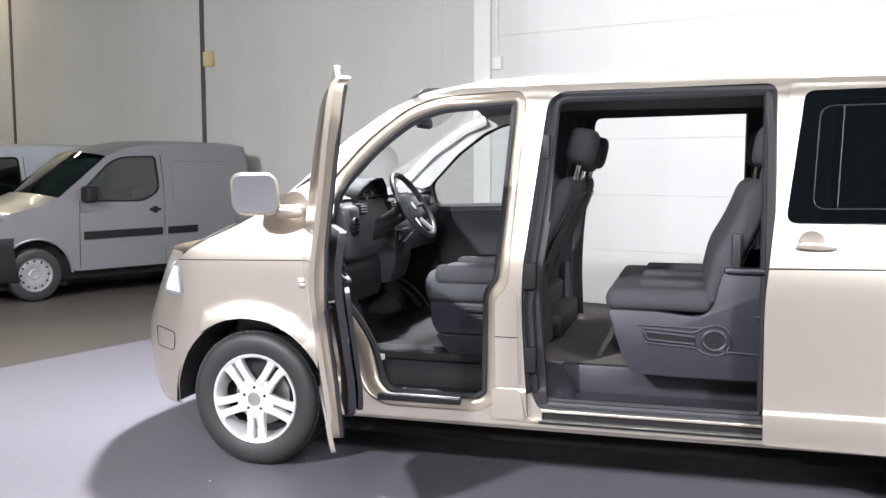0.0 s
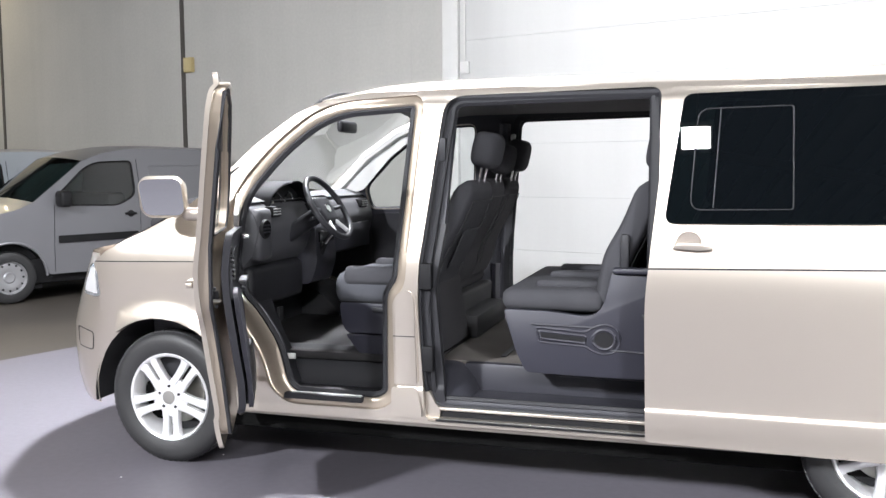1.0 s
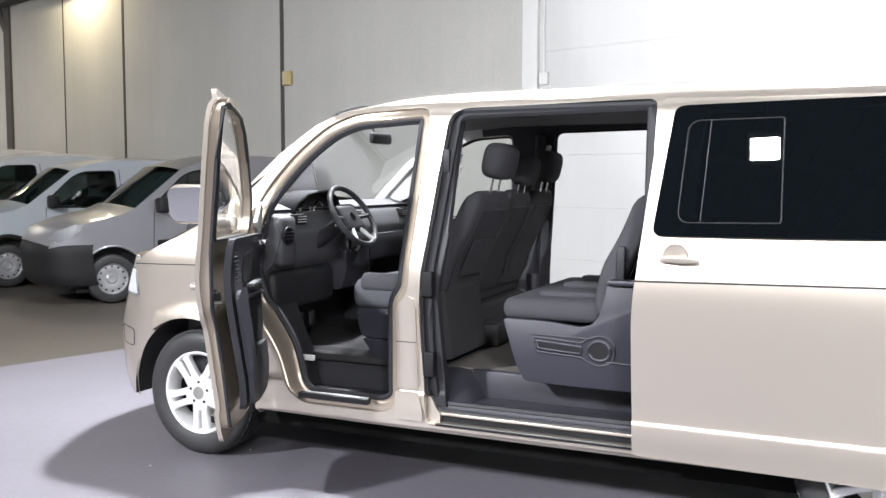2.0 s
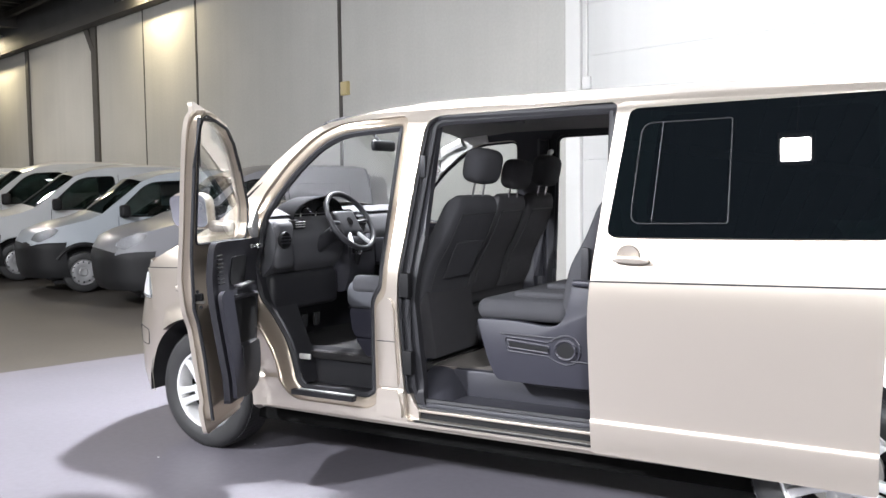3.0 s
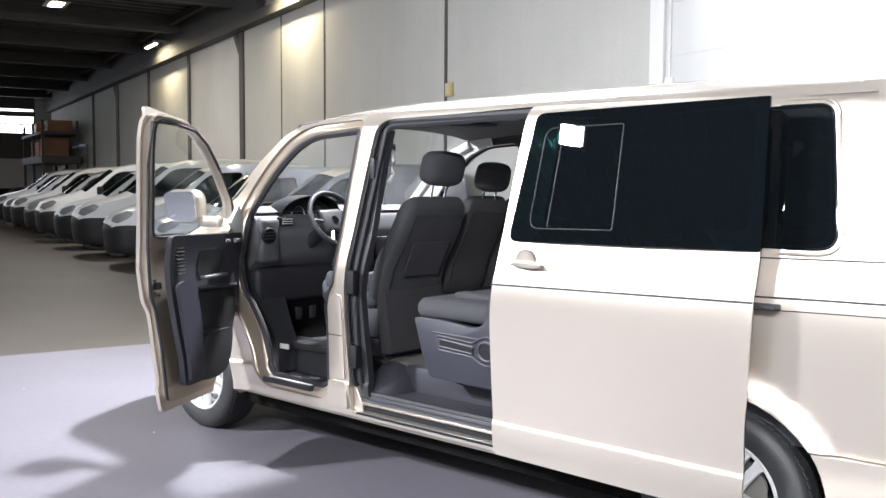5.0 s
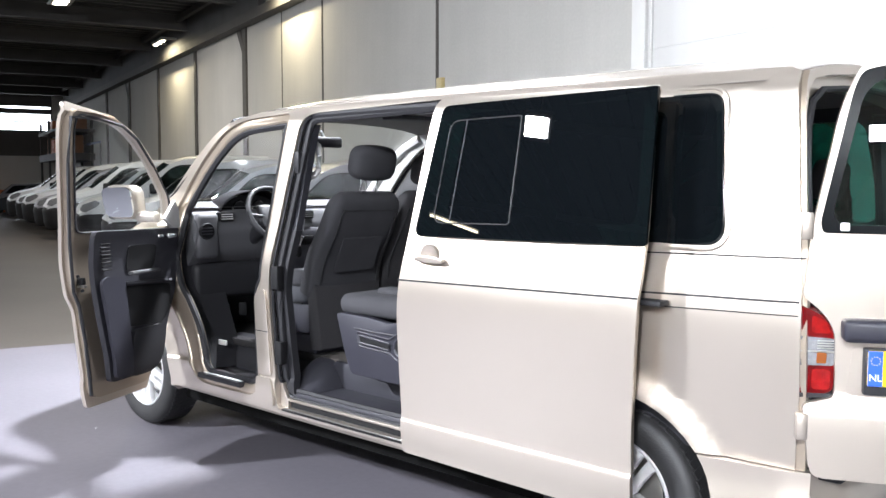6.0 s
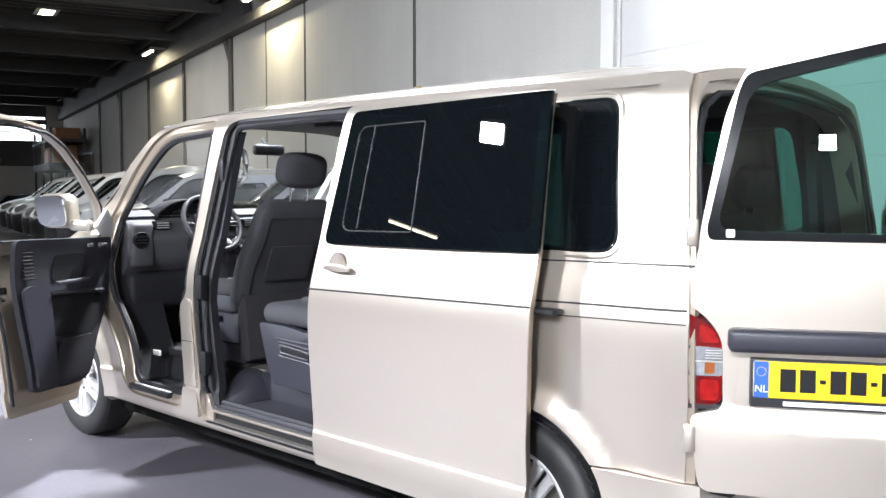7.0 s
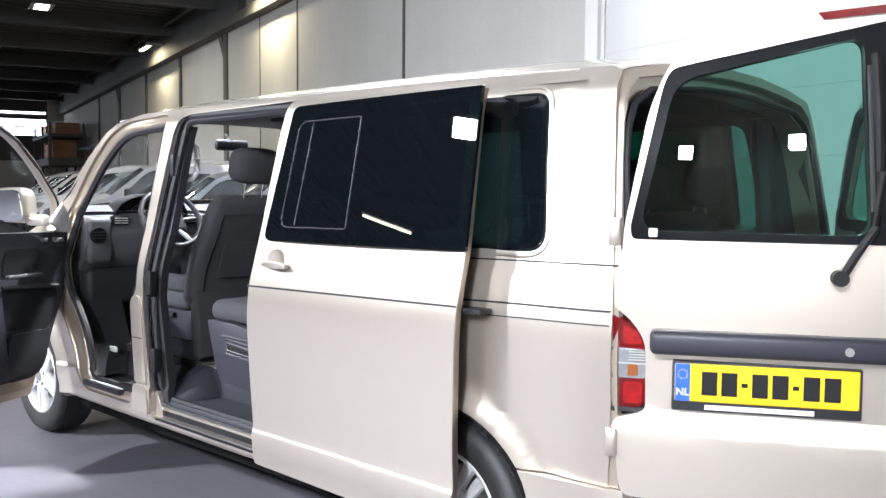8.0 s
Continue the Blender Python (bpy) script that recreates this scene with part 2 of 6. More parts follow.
def sweep(points, r, seg=8, closed=False, bm=None, flat=1.0):
    """A round bar along a line of points."""
    own = bmesh.new()
    pts = [Vector(p) for p in points]
    n, rings = len(pts), []
    up = Vector((0, 0, 1))
    for i, p in enumerate(pts):
        a, b = (pts[i - 1], pts[(i + 1) % n]) if closed else (pts[max(i - 1, 0)], pts[min(i + 1, n - 1)])
        t = (b - a).normalized()
        side = t.cross(up)
        if side.length < 1e-3:
            side = t.cross(Vector((0, 1, 0)))
        side.normalize()
        top = side.cross(t)
        rings.append([own.verts.new(p + side * math.cos(2 * math.pi * k / seg) * r * flat + top * math.sin(2 * math.pi * k / seg) * r) for k in range(seg)])
    for i in range(n if closed else n - 1):
        a, b = rings[i], rings[(i + 1) % n]
        for k in range(seg):
            own.faces.new((a[k], a[(k + 1) % seg], b[(k + 1) % seg], b[k]))
    if not closed:
        own.faces.new(rings[0][::-1])
        own.faces.new(rings[-1])
    return joined(bm, own)


def lathe(profile, seg=32, bm=None, m=None, close=False):
    """Turned body round local y; profile of (radius, y)."""
    own = bmesh.new()
    rings = []
    for r, y in profile:
        rings.append([own.verts.new((r * math.cos(2 * math.pi * k / seg), y, r * math.sin(2 * math.pi * k / seg))) for k in range(seg)])
    for a, b in zip(rings, rings[1:] + (rings[:1] if close else [])):
        for k in range(seg):
            own.faces.new((a[k], a[(k + 1) % seg], b[(k + 1) % seg], b[k]))
    if not close:
        if profile[0][0] > 1e-4:
            own.faces.new(rings[0])
        if profile[-1][0] > 1e-4:
            own.faces.new(rings[-1])
    if m is not None:
        own.transform(m)
    bmesh.ops.remove_doubles(own, verts=own.verts, dist=1e-5)
    return joined(bm, own)


def prism(poly, y0, y1, bevel=0.0, seg=2, bm=None, m=None):
    """An outline in x and z, drawn out from y0 to y1."""
    own = bmesh.new()
    f = own.faces.new([own.verts.new((x, y0, z)) for x, z in poly])
    got = bmesh.ops.extrude_face_region(own, geom=[f])
    bmesh.ops.translate(own, verts=[v for v in got["geom"] if isinstance(v, bmesh.types.BMVert)], vec=(0, y1 - y0, 0))
    bmesh.ops.recalc_face_normals(own, faces=own.faces)
    if bevel:
        bmesh.ops.bevel(own, geom=own.edges[:], offset=bevel, segments=seg, affect="EDGES", profile=0.5, clamp_overlap=True)
    if m is not None:
        own.transform(m)
    return joined(bm, own)


def rounded(poly, r, n=4):
    """The outline with its corners rounded; r one radius, or one for each corner."""
    out, k = [], len(poly)
    for i in range(k):
        p, a, b = Vector(poly[i]), Vector(poly[i - 1]), Vector(poly[(i + 1) % k])
        rr = r[i] if isinstance(r, (list, tuple)) else r
        d1, d2 = (a - p), (b - p)
        cut = min(rr, d1.length * 0.45, d2.length * 0.45)
        s, e = p + d1.normalized() * cut, p + d2.normalized() * cut
        for j in range(n + 1):
            t = j / n
            out.append(tuple((1 - t) ** 2 * s + 2 * t * (1 - t) * p + t * t * e))
    return out


def sheet(outer, holes, shape, thick=0.0, cut_x=(), cut_z=(), bm=None, inward=1):
    """A panel: an outline in x and z with holes, cut fine and bent by shape(x, z) -> y."""
    own = bmesh.new()
    edges = []
    for loop in (outer, *holes):
        vs = [own.verts.new((x, 0, z)) for x, z in loop]
        edges += [own.edges.new((vs[i], vs[(i + 1) % len(vs)])) for i in range(len(vs))]
    bmesh.ops.triangle_fill(own, use_beauty=True, edges=edges, normal=(0, -1, 0))
    for axis, cuts in ((Vector((1, 0, 0)), cut_x), (Vector((0, 0, 1)), cut_z)):
        for c in cuts:
            bmesh.ops.bisect_plane(own, geom=own.verts[:] + own.edges[:] + own.faces[:], dist=1e-5, plane_co=axis * c, plane_no=axis)
    for v in own.verts:
        v.co.y = shape(v.co.x, v.co.z)
    if thick:
        inner = own.copy()
        for v in inner.verts:
            v.co.y += thick * inward
        rim = [(e.verts[0].co.copy(), e.verts[1].co.copy()) for e in own.edges if e.is_boundary]
        own = joined(own, inner)
        for a, b in rim:
            vs = [own.verts.new(p) for p in (a, b, b + Vector((0, thick * inward, 0)), a + Vector((0, thick * inward, 0)))]
            own.faces.new(vs)
        bmesh.ops.remove_doubles(own, verts=own.verts, dist=2e-4)
    return joined(bm, own)


def grid_mesh(fn, nu, nv, bm=None, wrap=False):
    own = bmesh.new()
    vs = [[own.verts.new(fn(i / nu, j / nv)) for j in range(nv + 1)] for i in range(nu + 1)]
    for i in range(nu):
        for j in range(nv):
            own.faces.new((vs[i][j], vs[i + 1][j], vs[i + 1][j + 1], vs[i][j + 1]))
    return joined(bm, own)


def inset(loop, d):
    """The closed outline drawn in by d."""
    area = sum(a[0] * b[1] - b[0] * a[1] for a, b in zip(loop, loop[1:] + loop[:1]))
    sign = 1 if area > 0 else -1
    out = []
    for i, p in enumerate(loop):
        a, b = Vector(loop[i - 1]), Vector(loop[(i + 1) % len(loop)])
        t = (b - a).normalized()
        out.append((p[0] - t.y * d * sign, p[1] + t.x * d * sign))
    return out


def lerp_table(table, z):
    if z <= table[0][0]:
        return table[0][1]
    for (z0, y0), (z1, y1) in zip(table, table[1:]):
        if z <= z1:
            return y0 + (y1 - y0) * (z - z0) / (z1 - z0)
    return table[-1][1]


def smooth_table(table, z):
    """Through the table's points with rounded joins."""
    e = 0.005 if z < 0.6 else min(0.005 + (z - 0.6) * 0.25, 0.06)
    return (lerp_table(table, z - e) + 2 * lerp_table(table, z) + lerp_table(table, z + e)) / 4

# ---- the hall ----


def build_hall():
    # floor: one sheet under the whole hall, with the coated strip lying on it
    bm = box(-46, 16, -26, 0.4, -0.3, -0.006)
    ob = part("floor", bm, FLOORCON, None, smooth=0)
    ob.matrix_basis = HALL
    tagged(ob, "brown-grey worn concrete floor of a large hall", "floor", kind="structure")
    bm = bmesh.new()
    f = bm.faces.new([bm.verts.new(p) for p in ((-1.55, 5.9, -0.006), (-3.42, 0.0, -0.006), (-5.95, -8, -0.006), (-8.5, -16, -0.006), (14, -18, -0.006), (14, 1.9, -0.006))])
    got = bmesh.ops.extrude_face_region(bm, geom=[f])
    bmesh.ops.translate(bm, verts=[v for v in got["geom"] if isinstance(v, bmesh.types.BMVert)], vec=(0, 0, 0.006))
    tagged(part("floor_coating", bm, MAT, None, smooth=0), "slate grey coated floor strip with a straight edge", "floor", kind="structure")
    specks = bmesh.new()
    rng = random.Random(4)
    for _ in range(34):
        x, y, r = rng.uniform(-2.2, 4.5), rng.uniform(-2.6, 1.2), rng.uniform(0.002, 0.0045)
        box(x - r, x + r * rng.uniform(0.6, 1.6), y - r, y + r, 0.0005, 0.003, m=None, bm=specks)
    tagged(part("floor_grit", specks, TRIMGREY, None, smooth=0), "pale grit scattered on the coated floor", "grit", kind="stuff")
    # long wall of concrete panels, dark joints and columns
    wall = thing("wall_north", "long hall wall of grey concrete panels with dark upright joints", "wall", kind="structure", at=HALL)
    joints = [-32.7, -28.1, -23.3, -18.65, -14.1, -9.2, -4.55, -0.443]
    stops = [-46] + joints
    for a, b in zip(stops, stops[1:]):
        part("panel", box(a + 0.012, b - 0.012, 0.0, 0.3, 0, CEIL + 0.3, 0.008, 1), PANEL, wall, smooth=0)
    part("backing", box(-46, 16, 0.03, 0.28, 0, CEIL + 0.2), JOINT, wall, smooth=0)
    for u, w, mat in ((-4.55, 0.085, COLUMN), (-9.2, 0.07, COLUMN), (-11.53, 0.035, JOINT), (-18.65, 0.2, COLUMN), (-14.1, 0.28, COLUMN), (-23.3, 0.2, COLUMN), (-28.1, 0.36, COLUMN), (-32.7, 0.3, COLUMN)):
        part("upright", box(u - w / 2, u + w / 2, -0.05 if w > 0.1 else -0.012, 0.06, 0, CEIL, 0.004, 1), mat, wall, smooth=0)
    for u in (-14.1, -28.1):
        part("bracket", prism([(u - 0.14, 4.75), (u + 0.1, 4.75), (u - 0.3, 5.3), (u - 0.55, 5.3)], -0.06, 0.0), COLUMN, wall, smooth=0)
    # white painted end: courses of block with fine joints
    white = thing("wall_white", "white painted block wall, brightly lit", "wall", kind="structure", at=HALL)
    part("grey_strip", box(-0.455, 0.0, -0.004, 0.28, 0, CEIL + 0.3), PANEL, white, smooth=0)
    part("pilaster", box(0.0, 0.22, -0.05, 0.28, 0, CEIL + 0.3, 0.01, 2), TRIMGREY, white, "white upright pilaster", smooth=0)
    part("conduit", rod((0.30, -0.02, 2.75), (0.30, -0.02, CEIL), 0.012, 8), TRIMGREY, white, "pale cable conduit")
    part("junction_box", box(0.24, 0.36, -0.04, 0.0, 2.62, 2.76, 0.008), TRIMGREY, white, "small pale junction box")
    for k in range(10):
        part("course", box(0.222, 16, 0.0, 0.28, k * 0.6 + 0.001, k * 0.6 + 0.599, 0.002, 1), WHITEWALL, white, smooth=0)
    sw = thing("wall_box", "small yellowed wall box beside a dark joint", "box", at=HALL)
    part("case", box(-4.49, -4.31, -0.06, 0.0, 2.93, 3.14, 0.01), material("yellowed_plastic", (0.42, 0.34, 0.16), 0.5), sw)
    part("lid", box(-4.475, -4.325, -0.066, -0.058, 2.945, 3.125, 0.004), material("yellowed_plastic_lid", (0.46, 0.38, 0.2), 0.45), sw)
    # the other walls and the roof
    for name, lab, b in (("wall_south", "plain dim hall wall behind the open floor", (-46, 16, -26.3, -26, 0, CEIL + 0.3)), ("wall_east", "plain grey end wall of the hall", (16, 16.3, -26, 0.3, 0, CEIL + 0.3))):
        ob = part(name, box(*b), PANEL, None, smooth=0)
        ob.matrix_basis = HALL
        tagged(ob, lab, "wall", kind="structure")
    roof = box(-46.3, 16.3, -26.3, 0.3, CEIL + 0.3, CEIL + 0.5)
    for k in range(130):           # ribs of the roof sheet
        u = -44 + k * 0.46
        box(u, u + 0.16, -26, 0, CEIL + 0.22, CEIL + 0.3, bm=roof)
    ob = part("ceiling", roof, DARKROOF, None, smooth=0)
    ob.matrix_basis = HALL
    tagged(ob, "dark ribbed steel roof sheets", "ceiling", kind="structure")
    for k, u in enumerate((-42, -37.4, -32.7, -28.1, -23.3, -18.65, -14.1, -9.2, -4.55, 0.1, 4.7, 9.3)):
        t = thing("roof_beam", "dark steel roof beam across the hall", "beam", "roof beams", at=HALL)
        part("top_flange", box(u - 0.12, u + 0.12, -26, -0.02, CEIL + 0.18, CEIL + 0.21), DARKSTEEL, t, smooth=0)
        part("web", box(u - 0.012, u + 0.012, -26, -0.02, CEIL - 0.22, CEIL + 0.18), DARKSTEEL, t, smooth=0)
        part("bottom_flange", box(u - 0.12, u + 0.12, -26, -0.02, CEIL - 0.25, CEIL - 0.22), DARKSTEEL, t, smooth=0)
    for k, v in enumerate((0.5, 5.5, 10.5, 15.5, 20.5)):
        t = thing("roof_purlin", "dark steel purlin along the hall roof", "beam", "roof purlins", at=HALL)
        part("bar", box(-46, 16, -v - 0.06, -v + 0.06, CEIL - 0.02, CEIL + 0.14), DARKSTEEL, t, smooth=0)
    t = thing("cable_tray", "dark cable tray along the top of the wall", "tray", at=HALL)
    part("tray", box(-46, -5.2, -0.30, -0.02, 5.28, 5.5), DARKSTEEL, t, smooth=0)
    t = thing("roof_fascia", "dark sheet closing the roof edge over the wall", "fascia", kind="structure", at=HALL)
    part("sheet", box(-46, -12.4, -0.24, -0.06, 5.5, CEIL + 0.2), DARKROOF, t, smooth=0)
    # lamps
    for u, v, z in WALL_WASH:
        t = thing("wall_lamp", "long strip lamp on brackets washing the wall", "lamp", "wall lamps", at=HALL @ pose(u, -v, z))
        part("housing", box(-0.62, 0.62, -0.09, 0.09, 0.02, 0.09, 0.01), STEEL, t)
        part("tube", box(-0.58, 0.58, -0.05, 0.05, 0.004, 0.018, 0.004), WARMGLOW, t, "glowing warm tube")
        for x in (-0.62, 0.58):
            part("bracket", box(x, x + 0.04, -0.1, 0.6, 0.06, 0.12, 0.004, 1), STEEL, t)
    for u, v, z in HALL_LAMPS:
        t = thing("ceiling_lamp", "rectangular hall lamp hanging under the roof, lit", "lamp", "hall lamps", at=HALL @ pose(u, -v, z))
        part("housing", box(-0.34, 0.34, -0.2, 0.2, 0.03, 0.13, 0.02), DARKSTEEL, t)
        part("reflector", box(-0.42, 0.42, -0.26, 0.26, 0.012, 0.03, 0.004, 1), STEEL, t)
        part("glass", box(-0.3, 0.3, -0.15, 0.15, 0.002, 0.011), WARMGLOW, t, "glowing warm lamp face")
        part("hanger", rod((0, 0, 0.12), (0, 0, CEIL + 0.26 - z), 0.012), DARKSTEEL, t)
    # fittings for the floods, the added one behind the van too
    for eye, target, _ in FLOODS:
        t = thing("flood_lamp", "white floodlight under the roof, lit", "lamp", "floodlights", at=look(eye, target))
        part("housing", box(-0.3, 0.3, -0.22, 0.22, 0.03, 0.16, 0.02), DARKSTEEL, t)
        part("glass", box(-0.24, 0.24, -0.14, 0.14, 0.012, 0.022), LAMPGLOW, t, "glowing lamp face")
        part("bracket", rod((0, 0, 0.1), look(eye, target).inverted() @ Vector((eye[0], eye[1], CEIL + 0.25)), 0.02), DARKSTEEL, t)
    # small floodlights on the east wall, and tube lamps far back in the hall
    for x, y, z in ((10.0, -13.2, 3.07), (11.1, -9.9, 2.98)):
        t = thing("wall_flood", "small white floodlight on the hall's end wall, lit", "lamp", "wall floodlights", at=look((x, y, z), (4.3, 0.2, 1.6)))
        part("housing", box(-0.2, 0.2, -0.15, 0.15, 0.02, 0.14, 0.015), DARKSTEEL, t)
        part("glass", box(-0.17, 0.17, -0.12, 0.12, 0.004, 0.016), LAMPGLOW, t, "glowing lamp face")
        part("arm", rod((0, 0, 0.1), (-0.35, 0.0, 0.5), 0.02), DARKSTEEL, t)
        area_lamp("wall_flood_source", (x, y, z), (4.3, 0.2, 1.6), 60, 0.34, 0.24, WHITE_LIGHT, 120)
    for x, y, z in ((-7.7, -10.2, 4.93), (-14.0, -16.3, 4.9)):
        t = thing("tube_lamp", "long tube lamp hanging under the hall roof, lit", "lamp", "tube lamps", at=pose(x, y, z, 0, 0, -47))
        part("housing", box(-0.8, 0.8, -0.08, 0.08, 0.05, 0.12, 0.01), STEEL, t)
        part("tube", rod((-0.75, 0, 0.02), (0.75, 0, 0.02), 0.025, 10), WARMGLOW, t, "glowing tube")
        for k in (-0.6, 0.6):
            part("hanger", rod((k, 0, 0.1), (k, 0, CEIL + 0.25 - z), 0.008, 6), DARKSTEEL, t)
    # end wall with high window strips and a glazed front below
    end = thing("wall_west", "far end wall with high window strips over a glazed shop front", "wall", kind="structure", at=HALL)
    part("lintel", box(-44.3, -44, -26, 0.3, 5.42, CEIL + 0.3), COLUMN, end, smooth=0)
    part("rail", box(-44.3, -44, -26, 0.3, 5.03, 5.30), COLUMN, end, smooth=0)
    part("spandrel", box(-44.3, -44, -26, 0.3, 2.85, 4.18), COLUMN, end, smooth=0)
    part("plinth", box(-44.3, -44, -26, 0.3, 0, 0.25), COLUMN, end, smooth=0)
    part("corner_panel", box(-44.3, -43.95, -0.8, 0.3, 0, CEIL + 0.3), PANEL, end, smooth=0)
    part("side_panel", box(-44.3, -43.96, -3.4, -0.8, 0.25, 2.85), PANEL, end, smooth=0)
    for z0, z1 in ((4.18, 5.03), (5.30, 5.42)):
        for k in range(9):
            v = 0.8 + k * 2.8
            part("window_pane", box(-44.16, -44.12, -v - 2.72, -v, z0, z1), SKYGLOW, end, "bright daylight behind frosted panes", smooth=0)
            part("mullion", box(-44.2, -43.98, -v - 0.06, -v + 0.02, z0, z1), COLUMN, end, smooth=0)
    part("bar", box(-44.2, -43.98, -26, -0.8, 4.6, 4.66), COLUMN, end, smooth=0)
    for k in range(10):
        v = 3.4 + k * 2.2
        part("shop_pane", box(-44.16, -44.12, -v - 2.14, -v, 0.25, 2.85), HALLGLASS, end, "clear shop front pane", smooth=0)
        part("mullion", box(-44.2, -43.98, -v - 0.06, -v + 0.02, 0.25, 2.85), COLUMN, end, smooth=0)
    part("back_wall", box(-48.3, -48.2, -26, 0.3, 0, CEIL + 0.3), PANEL, end, smooth=0)
    part("glow_strip", box(-48.15, -48.1, -24, -3, 1.0, 1.9), SKYGLOW, end, "bright lit office windows", smooth=0)
    part("sign_board", box(-43.9, -43.84, -16, -4.2, 0.25, 0.95, 0.01, 1), WHITEINK, end, "long white board with blocked lettering", smooth=0)
    for k in range(7):
        v = 5.0 + k * 1.5
        part("letter_bar", box(-43.835, -43.82, -v - 0.9, -v, 0.42, 0.78), REDPAINT if k % 4 == 3 else INK, end, smooth=0)
    part("red_counter", box(-47.5, -46.6, -22, -3.6, 0, 0.95, 0.02), REDPAINT, end)
    area_lamp("office_light_source", hall(-46, 8, 2.6), hall(-46, 8, 0), 500, 6, 2, (1, 1, 1))


build_hall()

# ---- the champagne van ----
WIDTH = 1.90
SIDE = [(0.25, 0.05), (0.32, 0.022), (0.36, 0.022), (0.40, 0.016), (0.43, 0.0130), (0.455, 0.0118), (0.478, 0.0114), (0.486, 0.0140), (0.494, 0.0185), (0.52, 0.0195), (0.60, 0.0150), (0.70, 0.0088), (0.80, 0.0040), (0.88, -0.0005), (0.94, -0.004), (1.01, -0.006),
        (1.09, -0.003), (1.15, 0.008), (1.28, 0.038), (1.34, 0.0483), (1.42, 0.0624), (1.50, 0.0769), (1.58, 0.0918), (1.66, 0.1071), (1.75, 0.1248), (1.80, 0.1349), (1.83, 0.1412), (1.87, 0.168), (1.895, 0.195), (1.92, 0.26)]
FRONT_ARCH, REAR_ARCH = (-0.015, 0.345, 0.425), (3.385, 0.345, 0.420)
CUT_Z = [0.32, 0.36, 0.40, 0.43, 0.455, 0.472, 0.479, 0.487, 0.494, 0.499, 0.506, 0.52, 0.56, 0.62, 0.7, 0.8, 0.9, 1.0, 1.05, 1.09, 1.12, 1.2, 1.28, 1.34, 1.42, 1.5, 1.58, 1.66, 1.75, 1.8, 1.83, 1.85, 1.87, 1.882, 1.895]


def side_y(x, z):
    """How far the left flank lies in from the widest line."""
    y = smooth_table(SIDE, z)
    if x < -0.25:
        s = min((-0.25 - x) / 0.66, 0.999)
        y += 0.95 * (1 - (1 - s ** 2.3) ** (1 / 2.3))
    if x > 3.2:                                       # the tail draws in
        s = min((x - 3.2) / 0.6, 1)
        y += 0.035 * s * s * (3 - 2 * s) + 0.012 * max(0, (x - 3.9) / 0.15) ** 2
    if x < 0.95 and z > 1.15:                         # the windscreen pillars draw in towards the nose
        y += 0.074 * ((0.95 - x) / 0.75) ** 1.3 * min((z - 1.15) / 0.3, 1)
    for cx, cz, r in (FRONT_ARCH, REAR_ARCH):         # swollen wheel arch
        d = math.hypot(x - cx, z - cz) - r
        if -0.01 < d < 0.095 and z > 0.3:
            s = max(d, 0) / 0.095
            y -= 0.034 * (1 - s * s * (3 - 2 * s))
    return y


def arch(cx, cz, r, a0, a1, n=18):
    return [(cx + r * math.cos(radians(a0 + (a1 - a0) * k / n)), cz + r * math.sin(radians(a0 + (a1 - a0) * k / n))) for k in range(n + 1)]


DOOR_OPENING = rounded([(0.685, 0.398), (0.605, 0.46), (0.555, 0.63), (0.465, 0.765), (0.39, 0.86), (0.372, 1.02), (0.372, 1.34), (0.43, 1.455), (0.60, 1.635), (0.78, 1.765),
                        (0.93, 1.818), (1.325, 1.842), (1.322, 1.72), (1.284, 1.16), (1.272, 0.99), (1.222, 0.92), (1.215, 0.44), (1.15, 0.398)], [0.05, 0.05, 0.1, 0.1, 0.1, 0.1, 0.05, 0.05, 0.2, 0.2, 0.1, 0.05, 0.1, 0.2, 0.03, 0.03, 0.06, 0.05], 4)
SLIDE_CUT = rounded([(1.385, 0.350), (1.352, 0.95), (1.456, 1.856), (2.44, 1.873), (2.44, 0.350)], [0.02, 0.2, 0.09, 0.05, 0.02], 6)
SLIDE_OPENING = rounded([(1.385, 0.395), (1.352, 0.95), (1.456, 1.856), (2.44, 1.873), (2.44, 0.395)], [0.10, 0.2, 0.09, 0.05, 0.05], 6)
QUARTER_WINDOW = rounded([(2.62, 1.30), (2.66, 1.79), (3.70, 1.796), (3.757, 1.315)], [0.05, 0.06, 0.07, 0.09], 6)
ROOFLINE = [(3.968, 1.876), (3.93, 1.893), (3.6, 1.898), (2.8, 1.898), (2.0, 1.895), (1.4, 1.890), (1.048, 1.884), (0.813, 1.848), (0.692, 1.792), (0.473, 1.650), (0.213, 1.432)]
SIDE_OUTLINE = ([(-0.385, 0.80), (-0.275, 0.80)] + arch(*FRONT_ARCH, 127, -8, 20) + [(0.43, 0.32), (2.95, 0.318)] + arch(*REAR_ARCH, 180, 36, 18)
                + [(4.046, 0.590), (4.058, 0.85), (4.058, 1.1), (4.036, 1.3), (3.990, 1.7)] + ROOFLINE + [(0.12, 1.352), (0.0, 1.275), (-0.15, 1.195), (-0.33, 1.105), (-0.41, 1.045), (-0.385, 0.95)])


def mirrored_x(p):
    return Vector((p[0], WIDTH - p[1], p[2]))


def flip(bm):
    for v in bm.verts:
        v.co.y = WIDTH - v.co.y
    bmesh.ops.reverse_faces(bm, faces=bm.faces)
    return bm


def roof_y(x):
    return side_y(x, lerp_table(sorted(ROOFLINE), x))


def roof_z(x):
    return lerp_table(sorted(ROOFLINE), x)


